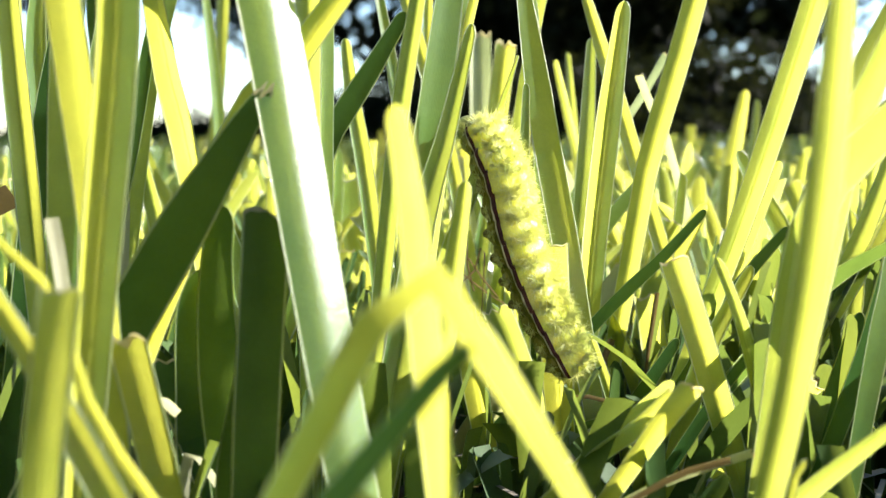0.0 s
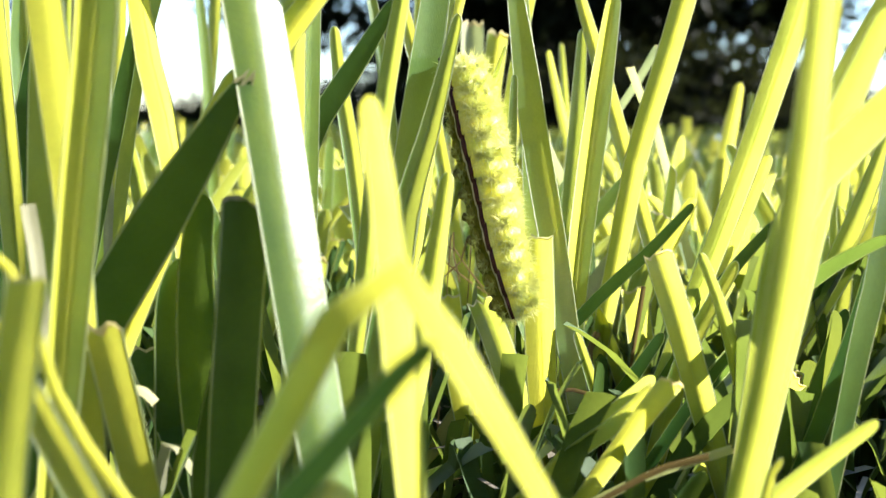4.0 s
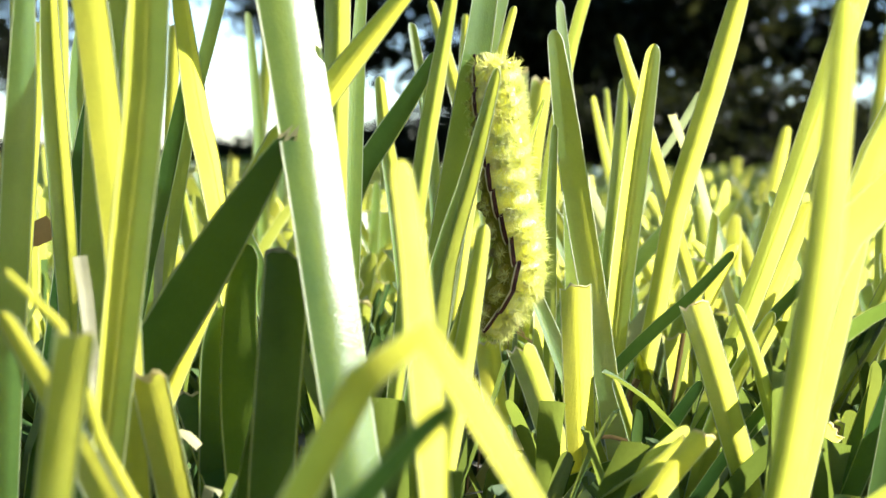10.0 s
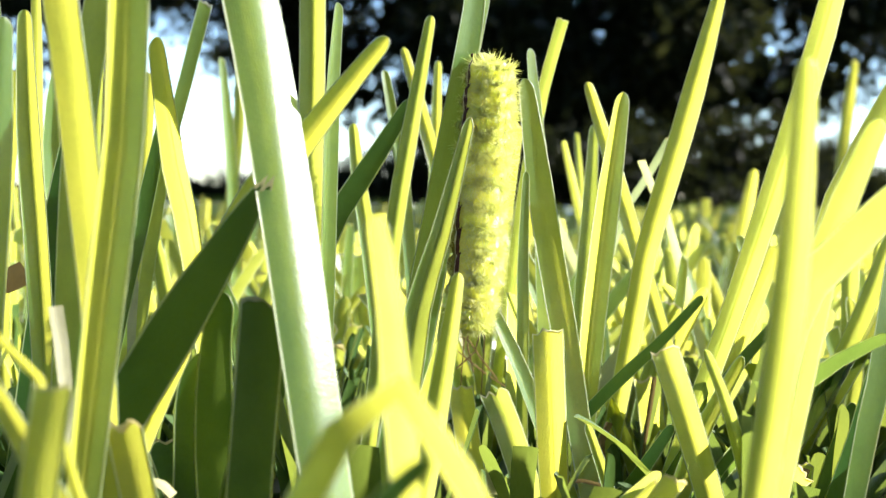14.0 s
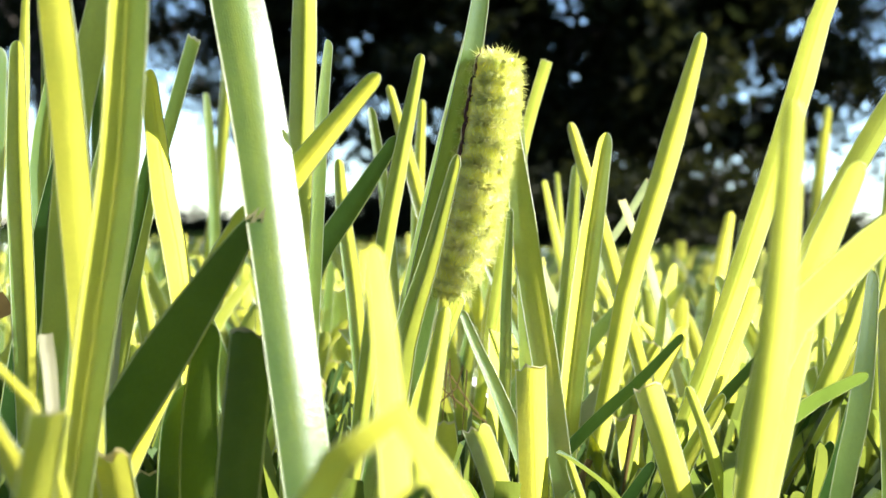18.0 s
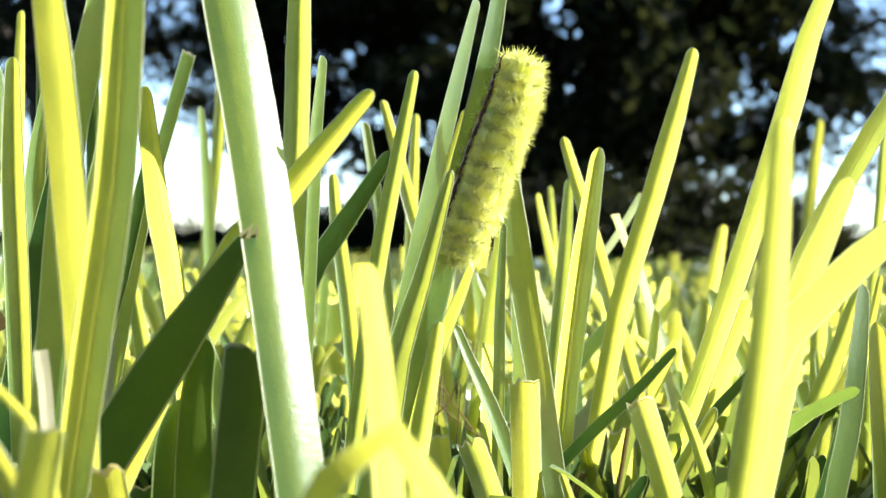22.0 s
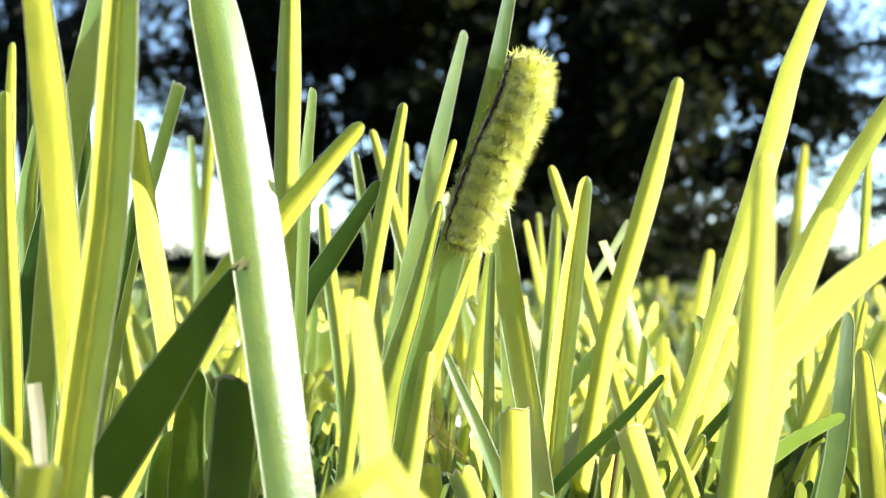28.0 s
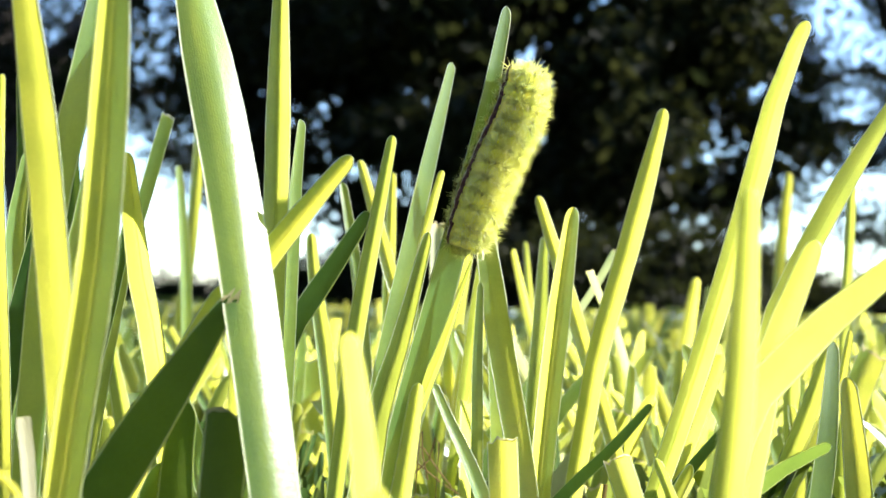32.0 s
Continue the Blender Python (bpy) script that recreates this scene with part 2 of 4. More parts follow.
def blade_shape(points, width, tip, face, fold, rng, count=22, across=6):
    """Sheet of one grass leaf: folded along its middle, rounded, pointed, cut or torn at the end."""
    _, length = curve_through(points, 2)
    end = min(0.4, 1.15 * width / length)
    stops = np.concatenate((np.linspace(0, 1 - end, count - 8), 1 - end * np.array((0.8, 0.6, 0.42, 0.28, 0.17, 0.08, 0.025, 0.0))))
    if tip in ("cut", "torn", "dry", "worn"):
        stops = np.linspace(0, 1, count)
    c, length = curve_through(points, count, stops)
    tan = np.gradient(c, axis=0)
    tan /= np.linalg.norm(tan, axis=1)[:, None] + 1e-12
    out = np.array((0.0, -1.0, 0.0))
    wave = rng.uniform(0, 6.28)
    verts, uvs = [], []
    for i in range(count):
        s = stops[i]
        n = out - tan[i] * (out @ tan[i])
        n /= np.linalg.norm(n) + 1e-9
        side = np.cross(tan[i], n)
        turn = radians(face + 7 * math.sin(wave + s * 4.0))
        n, side = n * math.cos(turn) + side * math.sin(turn), side * math.cos(turn) - n * math.sin(turn)
        left = (1 - s) * length
        w = width * min(1.0, 0.72 + 0.5 * s) / max(0.62, math.cos(radians(face)))
        if tip == "round":
            r = width * 0.5
            w *= math.sqrt(max(0.0, 1 - (1 - min(1.0, left / r)) ** 2)) if left < r else 1.0
            w *= 1 - 0.46 * max(0.0, 1 - left / 0.026) ** 1.3
        elif tip == "taper":
            w *= (1 - 0.74 * max(0.0, s - 0.4) / 0.6) * (math.sqrt(max(0.0, 1 - (1 - min(1.0, left / (width * 0.35))) ** 2)))
        elif tip == "worn":
            w *= 1 - 0.68 * (max(0.0, s - 0.72) / 0.28) ** 1.3
        elif tip in ("dead", "husk"):
            w *= 0.45 + 0.55 * abs(math.sin(1.0 + s * 4.0))
        elif tip == "point":
            w *= 1 - max(0.0, s - 0.35) / 0.65 * 0.94
        w = max(w, width * 0.05) / math.cos(radians(fold)) * 1.0
        a = radians(fold)
        for k in range(across + 1):
            u = k / across * 2 - 1
            off = c[i] + side * (u * w / 2 * math.cos(a)) + n * (abs(u) ** 1.25 * w / 2 * math.sin(a))
            if tip in ("cut", "torn", "dry", "worn") and i == count - 1:
                off = off + tan[i] * width * rng.uniform(-0.22, 0.02 if tip == "cut" else 0.16)
            verts.append(tuple(off))
            uvs.append((k / across, s * length / 0.1))
    faces = []
    m = across + 1
    for i in range(count - 1):
        for k in range(across):
            a = i * m + k
            faces.append((a, a + 1, a + m + 1, a + m))
    return verts, faces, uvs, c, tan


def rib_shape(c, tan, width, back=1.0):
    """Thin raised rib along the back of a leaf."""
    verts, faces, uvs = [], [], []
    count = len(c)
    for i in range(count):
        n = np.array((0.0, -1.0, 0.0))
        n = n - tan[i] * (n @ tan[i])
        n /= np.linalg.norm(n) + 1e-9
        side = np.cross(tan[i], n)
        w = width * (1 - 0.75 * i / (count - 1))
        for su, h in ((-0.5, 0.0), (0.0, 0.16), (0.5, 0.0)):
            verts.append(tuple(c[i] + side * su * w + n * (h * w * back + 0.00004)))
            uvs.append((su + 0.5, i / count))
    for i in range(count - 1):
        for k in range(2):
            a = i * 3 + k
            faces.append((a, a + 1, a + 4, a + 3))
    return verts, faces, uvs


def margin_shape(edge, tan, r):
    """Thin rounded rim along one edge of a leaf."""
    verts, faces, uvs = [], [], []
    for i in range(len(edge)):
        t = Vector(tan[i])
        a = t.cross(Vector((0, 1, 0))).normalized()
        b = t.cross(a).normalized()
        for k in range(4):
            g = k * math.pi / 2
            verts.append(tuple(Vector(edge[i]) + (a * math.cos(g) + b * math.sin(g)) * r))
            uvs.append((0.5, i / len(edge)))
    for i in range(len(edge) - 1):
        for k in range(4):
            j = (k + 1) % 4
            faces.append((i * 4 + k, i * 4 + j, i * 4 + 4 + j, i * 4 + 4 + k))
    return verts, faces, uvs


def end_shape(verts, across, count, width, tan, rng):
    """Frayed dry rim at the mown end of a leaf."""
    m = across + 1
    last, before = verts[-m:], verts[-2 * m:-m]
    v, f, uv = [], [], []
    for k in range(m):
        a, b = np.array(last[k]), np.array(before[k])
        up = tan[-1]
        for q, d in ((a - up * width * rng.uniform(0.05, 0.2), -1), (a + up * width * rng.uniform(-0.02, 0.14), 1)):
            v.append(tuple(q + np.array((0, -0.00008, 0))))
            uv.append((k / across, 0.5 + d * 0.1))
    for k in range(across):
        a = 2 * k
        f.append((a, a + 2, a + 3, a + 1))
    return v, f, uv


BLADE_LABELS = {
    "round": "bright green grass blade with a rounded tip",
    "point": "long green grass blade tapering to a point",
    "cut": "green grass blade mown off square at the top",
    "torn": "green grass blade with a torn brownish end",
    "worn": "broad grass blade with a brown worn tip, shade put into its colour",
    "taper": "tall green grass blade narrowing to a pale blunt tip",
    # also used for sunlit leaf bits, with the sunlight in the pale colour
    "husk": "pale scrap of leaf among the blades",
    "dead": "curled brown dead grass leaf low in the lawn",
    "dry": "pale drying grass blade with a torn brown end",
}
SHADED_LABELS = {"round": "grass blade with a rounded tip, shade put into its colour", "cut": "broad grass blade mown off square, shade put into its colour"}
blade_rng = np.random.default_rng(7)


def grass_blade(points, width, tip, face, fold, group="grass blades round the caterpillar", rib=True):
    rng = blade_rng
    # this ending marks blades that carry shade in their colour
    in_shade = tip.endswith("_old")
    tip = tip.replace("_old", "")
    verts, faces, uvs, c, tan = blade_shape(points, width, tip, face, fold, rng)
    root = Vector(points[0])
    local = [tuple(Vector(v) - root) for v in verts]
    ob = linked("dead_leaf" if tip in ("dead", "husk") else "grass_blade", mesh_of("leaf", local, faces, uvs), DRYING if tip == "dry" else DRY if tip == "dead" else CUT if tip == "husk" else GRASS_SHADED if in_shade else GRASS)
    ob.location = root
    tagged(ob, SHADED_LABELS.get(tip, BLADE_LABELS[tip]) if in_shade else BLADE_LABELS[tip], "dead leaf" if tip in ("dead", "husk") else "grass blade", "dead leaves in the lawn" if tip in ("dead", "husk") else group)
    if not rib or tip in ("dead", "husk"):
        return ob
    if abs(fold) > 13:
        rv, rf, ru = rib_shape(c[:-2] - np.array(root), tan[:-2], width * 0.04)
        linked("midrib", mesh_of("midrib", rv, rf, ru), MIDRIB, ob, "paler raised midrib")
    for k in (0, 6):
        mv, mf, mu = margin_shape(np.array(local).reshape(-1, 7, 3)[:, k], tan, 0.0001 * min(1.0, width / 0.005))
        linked("leaf_margin", mesh_of("leaf_margin", mv, mf, mu), MIDRIB if in_shade else MARGIN, ob, "thin pale rim")
    if tip in ("cut", "torn", "dry", "worn"):
        ev, ef, eu = end_shape(local, 6, 22, width * (0.45 if tip == "cut" else 1.0), tan, rng)
        linked("cut_end", mesh_of("cut_end", ev, ef, eu), CUT, ob, "pale frayed dry end")
    return ob


def traced_blade(width, tip, face, fold, *points):
    return grass_blade([tuple(k * MM for k in p) for p in points], width * MM, tip, face, fold)


def limb(bm, points, r0, r1, sides=9):
    c, _ = curve_through(points, 10)
    tan = np.gradient(c, axis=0)
    rows = []
    for i, (q, t) in enumerate(zip(c, tan)):
        t = Vector(t).normalized()
        a = t.orthogonal().normalized()
        b = t.cross(a)
        r = r0 + (r1 - r0) * i / 9
        row = []
        for k in range(sides):
            g = k / sides * 2 * math.pi
            rr = r * (1 + 0.14 * noise.noise(Vector((g * 2, i * 0.7, r0 * 9))))
            row.append(bm.verts.new(Vector(q) + (a * math.cos(g) + b * math.sin(g)) * rr))
        rows.append(row)
    for p, n in zip(rows, rows[1:]):
        for k in range(sides):
            j = (k + 1) % sides
            bm.faces.new((p[k], p[j], n[j], n[k]))


# ---- ground ----
def build_ground():
    bm = bmesh.new()
    rings = [0.0, 0.1, 0.2, 0.35, 0.6, 1, 2, 4, 8, 16, 40, 120, 400, 1500]
    spokes = 48
    grid = []
    for r in rings:
        row = []
        for k in range(spokes):
            a = k / spokes * 2 * math.pi
            x, y = r * math.cos(a), 0.2 + r * math.sin(a)
            z = -0.004 + (0.003 * noise.noise(Vector((x * 30, y * 30, 0))) if r < 4 else 0.0)
            row.append(bm.verts.new((x, y, z)))
            if r == 0:
                break
        grid.append(row)
    for k in range(spokes):
        bm.faces.new((grid[0][0], grid[1][k], grid[1][(k + 1) % spokes]))
    for a, b in zip(grid[1:], grid[2:]):
        for k in range(spokes):
            j = (k + 1) % spokes
            bm.faces.new((a[k], b[k], b[j], a[j]))
    ob = part("ground", bm, SOIL)
    tagged(ob, "dark soil and brown thatch under the lawn", "ground", "", "structure")


build_ground()


# ---- plain unseen walls behind and beside the camera, added to block sky light ----
def build_wall(name, x0, y0, x1, y1, height, label):
    bm = bmesh.new()
    run = Vector((x1 - x0, y1 - y0, 0))
    side = Vector((-run.y, run.x, 0)).normalized() * 0.1
    a, b = Vector((x0, y0, -0.05)), Vector((x1, y1, -0.05))
    up = Vector((0, 0, height))
    v = [bm.verts.new(p) for p in (a - side, b - side, b + side, a + side, a - side + up, b - side + up, b + side + up, a + side + up)]
    for f in ((0, 1, 2, 3), (4, 5, 6, 7), (0, 1, 5, 4), (1, 2, 6, 5), (2, 3, 7, 6), (3, 0, 4, 7)):
        bm.faces.new([v[i] for i in f])
    bmesh.ops.recalc_face_normals(bm, faces=bm.faces)
    tagged(part(name, bm, WALL, smooth=False), label, "wall", "", "structure")


build_wall("blocker_south", -9.0, -3.2, 9.0, -3.2, 4.6, "unseen dark wall added behind the camera to block sky light")
build_wall("blocker_west", -9.2, -3.0, -9.2, 12.0, 4.6, "unseen dark wall added beside the lawn to block sky light")


# ---- single grass blades: width, tip, turn, fold, then points from the root up, in millimetres ----
traced_blade(4.9, "round", -7, 6, (-42.0, 145.0, 0.0), (-45.2, 145.0, 49.9), (-46.2, 145.0, 65.5), (-50.3, 145.0, 100.9), (-55.0, 145.0, 131.3))
traced_blade(5.1, "round", 0, -18, (-49.5, 135.0, 0.0), (-43.8, 135.0, 50.4), (-41.3, 135.0, 72.4), (-39.5, 135.0, 88.7), (-38.7, 135.0, 118.6), (-38.5, 135.0, 133.8))
traced_blade(7.4, "worn_old", 22, 4, (-70.9, 152.2, 0.0), (-55.4, 154.0, 30.7), (-49.8, 154.7, 41.7), (-44.1, 155.3, 51.2), (-38.7, 155.8, 60.4), (-33.3, 156.4, 69.3), (-25.1, 157.1, 82.4))
traced_blade(7.8, "round", 33, -13, (-5.4, 130.8, 0.0), (-13.4, 144.0, 38.9), (-17.5, 150.8, 58.9), (-23.4, 160.4, 87.0), (-29.4, 168.6, 111.2), (-38.4, 179.2, 142.3))
traced_blade(4.9, "round", -35, 15, (-29.4, 175.0, 0.0), (-39.5, 175.0, 68.4), (-42.9, 175.0, 84.3), (-46.5, 175.0, 106.4))
traced_blade(3.1, "torn", 12, 5, (-74.0, 234.7, 0.0), (-66.5, 246.7, 78.9), (-61.8, 254.2, 108.8), (-58.4, 258.8, 127.2))
traced_blade(4.1, "torn", 10, 25, (-87.8, 400.0, 0.0), (-83.2, 400.0, 69.9), (-80.0, 400.0, 103.5), (-77.7, 400.0, 146.5))
traced_blade(3.2, "round", 40, 20, (-67.6, 350.0, 0.0), (-71.2, 350.0, 78.6), (-72.8, 350.0, 100.7), (-75.2, 350.0, 126.0))
traced_blade(4.5, "round", 5, 28, (-63.8, 169.0, 0.0), (-34.2, 169.0, 71.6), (-21.9, 169.0, 88.3), (-14.0, 169.0, 98.7), (-8.2, 169.0, 105.8))
traced_blade(4.5, "round", 0, 30, (-23.1, 190.0, 0.0), (-23.2, 190.0, 33.3), (-23.3, 190.0, 75.9), (-23.0, 190.0, 102.6), (-23.1, 190.0, 141.1))
traced_blade(2.9, "round", 50, 20, (-24.4, 209.0, 0.0), (-22.9, 209.0, 75.5), (-22.2, 209.0, 101.4), (-20.9, 209.0, 118.4))
traced_blade(3.0, "round", 10, 30, (-15.8, 180.0, 0.0), (-10.7, 180.0, 47.4), (-7.5, 180.0, 76.5), (-4.5, 180.0, 95.1), (-1.8, 180.0, 111.1))
traced_blade(3.2, "round", 35, 25, (-3.4, 256.0, 0.0), (-9.9, 256.0, 74.7), (-12.4, 256.0, 93.8), (-15.4, 256.0, 111.1))
traced_blade(3.7, "round", 10, 25, (15.2, 275.0, 0.0), (1.0, 275.0, 74.5), (-3.8, 275.0, 90.5), (-7.8, 275.0, 105.1), (-12.0, 275.0, 119.2))
traced_blade(3.4, "round", 15, 30, (-5.3, 300.0, 0.0), (-4.7, 300.0, 73.8), (-4.4, 300.0, 96.1), (-3.8, 300.0, 119.2))
traced_blade(3.6, "round", 36, 8, (-16.5, 210.6, 0.0), (-7.6, 219.2, 47.5), (-1.4, 225.1, 80.4), (5.2, 230.9, 112.9), (10.3, 235.2, 136.6))
traced_blade(2.8, "round", -10, 25, (-8.9, 230.0, 0.0), (0.5, 230.0, 75.5), (3.8, 230.0, 92.8), (8.5, 230.0, 111.4))
traced_blade(4.8, "round_old", 12, 4, (-47.0, 220.7, 0.0), (-27.2, 231.9, 67.4), (-21.6, 235.0, 79.9), (-14.6, 237.9, 91.5), (-8.0, 240.7, 102.8))
traced_blade(3.9, "round", 15, 30, (-9.9, 250.0, 0.0), (-15.6, 250.0, 48.2), (-18.1, 250.0, 69.3), (-20.9, 250.0, 86.6), (-22.0, 250.0, 98.1))
traced_blade(3.4, "round", -42, 10, (4.2, 105.0, 0.0), (-1.1, 105.0, 52.6), (-1.9, 105.0, 59.6), (-3.0, 105.0, 70.0), (-4.5, 105.0, 78.5))
support_blade = traced_blade(7.2, "taper", 46, 12, (-12.4, 201.5, 0.0), (-6.4, 201.7, 28.7), (-1.6, 201.9, 51.2), (6.5, 202.4, 83.9), (13.6, 203.0, 113.7), (18.6, 203.5, 141.3))
traced_blade(6.6, "taper", 8, 24, (-13.8, 182.6, 0.0), (-6.1, 186.4, 47.3), (-3.7, 187.6, 62.2), (0.2, 188.6, 75.4), (5.0, 190.2, 95.0))
traced_blade(5.4, "point", -38, 15, (-13.4, 203.0, 0.0), (-1.3, 203.0, 43.5), (3.2, 203.0, 59.8), (7.8, 203.0, 71.9), (13.8, 203.0, 90.6))
traced_blade(3.7, "round", -15, 30, (-6.2, 165.0, 0.0), (-0.5, 165.0, 39.6), (1.4, 165.0, 52.9), (3.5, 165.0, 69.1))
traced_blade(5.6, "round", 15, 6, (34.2, 216.0, -0.0), (29.4, 221.8, 28.9), (25.7, 226.4, 51.8), (21.5, 231.2, 75.9), (17.0, 237.5, 107.4))
traced_blade(6.0, "cut", -10, 20, (24.4, 210.0, 0.0), (22.9, 210.0, 22.6), (22.0, 210.0, 38.3), (20.9, 210.0, 55.7))
traced_blade(5.5, "cut", -12, 20, (26.0, 215.0, -0.0), (17.2, 215.0, 24.6), (13.6, 215.0, 34.8), (10.5, 215.0, 42.5))
traced_blade(5.2, "cut", -10, 20, (11.2, 220.0, 0.0), (7.0, 220.0, 24.3), (5.4, 220.0, 33.6), (4.0, 220.0, 42.3))
traced_blade(3.4, "round", 40, 25, (34.3, 222.0, 0.0), (21.1, 222.0, 32.3), (14.8, 222.0, 47.5), (9.8, 222.0, 58.0), (6.8, 222.0, 65.1))
traced_blade(4.1, "round", 5, 25, (67.5, 262.0, 0.0), (55.7, 262.0, 38.2), (47.5, 262.0, 64.5), (40.1, 262.0, 88.2), (33.3, 262.0, 109.5))
traced_blade(5.3, "round", 0, -28, (29.3, 233.0, 0.0), (30.8, 233.0, 26.4), (32.2, 233.0, 51.1), (34.9, 233.0, 78.6), (38.1, 233.0, 104.2))
traced_blade(5.2, "round", 0, 28, (34.6, 250.0, 0.0), (43.1, 250.0, 49.2), (46.7, 250.0, 70.6), (53.8, 250.0, 96.3), (62.2, 250.0, 130.1))
traced_blade(2.9, "round", 20, 30, (51.9, 377.0, 0.0), (46.8, 377.0, 57.2), (44.4, 377.0, 81.0), (42.3, 377.0, 105.0))
traced_blade(3.0, "round", -30, 30, (64.0, 365.0, 0.0), (51.4, 365.0, 46.5), (44.2, 365.0, 73.3), (37.2, 365.0, 101.6))
traced_blade(3.9, "round", 20, 20, (29.3, 270.0, 0.0), (33.1, 270.0, 52.2), (34.9, 270.0, 75.3), (36.0, 270.0, 99.9))
traced_blade(4.8, "cut", -5, 25, (56.6, 185.0, 0.0), (46.7, 185.0, 31.5), (43.0, 185.0, 43.4), (39.0, 185.0, 55.5))
traced_blade(2.7, "round", 0, 28, (62.2, 176.0, 0.0), (51.9, 176.0, 33.9), (47.8, 176.0, 47.1), (44.1, 176.0, 56.3))
traced_blade(3.4, "round_old", 22, 6, (-3.7, 222.6, 0.0), (28.0, 231.4, 31.6), (38.2, 234.3, 41.7), (47.3, 236.5, 49.7), (57.4, 239.4, 60.0))
traced_blade(3.6, "round", -8, 22, (28.7, 119.6, 0.0), (34.7, 115.2, 36.4), (36.3, 114.1, 46.1), (37.6, 112.6, 58.5), (38.5, 111.2, 69.9), (38.9, 109.7, 82.5), (38.9, 108.2, 95.0))
traced_blade(4.2, "round", -16, 22, (35.1, 206.0, 0.0), (45.0, 199.1, 34.3), (53.9, 193.0, 64.9), (62.9, 185.8, 101.2), (67.0, 181.8, 121.1), (71.3, 179.4, 133.2))
traced_blade(5.3, "round", -10, 8, (52.1, 181.9, 0.0), (50.9, 164.9, 34.1), (50.1, 153.8, 56.3), (51.3, 148.1, 67.8), (56.0, 144.7, 74.6), (60.5, 141.8, 80.3), (70.2, 137.1, 89.8))
traced_blade(4.2, "round", -30, 14, (51.7, 197.4, 0.0), (75.1, 209.3, 77.5), (83.4, 213.6, 92.7), (93.3, 218.0, 108.6), (107.9, 223.8, 129.3))
traced_blade(3.4, "round", 20, 30, (133.8, 330.0, 0.0), (136.9, 330.0, 65.4), (139.3, 330.0, 104.4), (140.7, 330.0, 134.2))
traced_blade(6.2, "round", 20, 30, (183.5, 550.0, 0.0), (187.6, 550.0, 54.6), (192.9, 550.0, 118.8), (197.3, 550.0, 154.3))
traced_blade(5.6, "round", -30, 30, (111.2, 450.0, 0.0), (114.1, 450.0, 25.4), (118.4, 450.0, 63.4), (123.2, 450.0, 95.6))
traced_blade(4.9, "round", 30, 30, (126.5, 480.0, 0.0), (130.2, 480.0, 32.0), (133.6, 480.0, 62.4), (136.1, 480.0, 92.9))
traced_blade(6.3, "round_old", 16, 5, (48.0, 232.6, 0.0), (72.9, 240.4, 27.9), (82.9, 243.5, 39.0), (92.8, 245.5, 46.0), (102.2, 247.1, 51.9))
traced_blade(6.0, "round", 5, 14, (91.3, 202.6, 0.0), (93.2, 209.2, 23.7), (94.9, 214.9, 44.1), (95.4, 221.6, 68.0))
traced_blade(3.1, "round", 10, 30, (82.1, 232.0, 0.0), (90.6, 232.0, 34.9), (95.5, 232.0, 54.9), (100.2, 232.0, 77.9))
traced_blade(5.1, "round", 10, 25, (70.4, 245.0, 0.0), (87.4, 245.0, 40.1), (95.2, 245.0, 58.6), (101.5, 245.0, 77.2))
traced_blade(8.8, "cut", 20, 20, (102.4, 285.0, 0.0), (111.6, 285.0, 27.8), (119.1, 285.0, 50.7), (127.5, 285.0, 71.9))
traced_blade(4.8, "round", 20, 30, (90.4, 260.0, 0.0), (94.0, 260.0, 18.4), (98.0, 260.0, 39.2), (96.4, 260.0, 58.6))
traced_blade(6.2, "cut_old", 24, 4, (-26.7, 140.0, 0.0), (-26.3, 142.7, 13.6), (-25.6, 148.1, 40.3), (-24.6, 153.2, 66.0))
traced_blade(3.7, "cut", 8, 6, (-41.7, 100.0, 0.0), (-38.7, 100.0, 32.0), (-37.4, 100.0, 46.2), (-35.1, 100.0, 61.9))
traced_blade(4.6, "torn", 13, 8, (-30.6, 140.0, 0.0), (-35.3, 140.0, 23.3), (-38.3, 140.0, 37.7), (-40.9, 140.0, 49.7))
traced_blade(2.7, "round", 38, 5, (-37.2, 86.0, 0.0), (-16.3, 86.0, 40.4), (-8.8, 86.0, 54.8), (-4.2, 86.0, 63.3), (-1.7, 86.0, 64.9), (0.7, 86.0, 62.6), (6.6, 86.0, 53.4), (13.0, 86.0, 42.7))
traced_blade(2.9, "round_old", 22, 4, (-40.6, 61.7, 0.0), (-10.9, 71.4, 45.8), (-5.6, 73.2, 52.7), (-1.3, 74.5, 57.9), (2.0, 75.2, 60.9))
traced_blade(1.4, "round", -12, 12, (2.0, 105.0, 0.0), (-25.4, 105.0, 35.6), (-30.2, 105.0, 41.9), (-34.9, 105.0, 50.4), (-37.9, 105.0, 60.4), (-44.2, 105.0, 67.0))
traced_blade(3.5, "round", 5, 12, (-15.8, 112.0, 0.0), (-36.9, 112.0, 41.6), (-42.4, 112.0, 52.4), (-47.9, 112.0, 61.8))
traced_blade(4.5, "round_old", 12, 5, (-76.9, 180.0, 0.0), (-74.6, 189.2, 36.8), (-73.4, 194.5, 58.2), (-71.9, 199.6, 78.2), (-69.3, 205.8, 103.2))
traced_blade(3.9, "round", 20, 25, (-68.1, 190.0, 0.0), (-70.7, 190.0, 44.6), (-72.2, 190.0, 70.3), (-73.7, 190.0, 93.4), (-74.3, 190.0, 113.2))
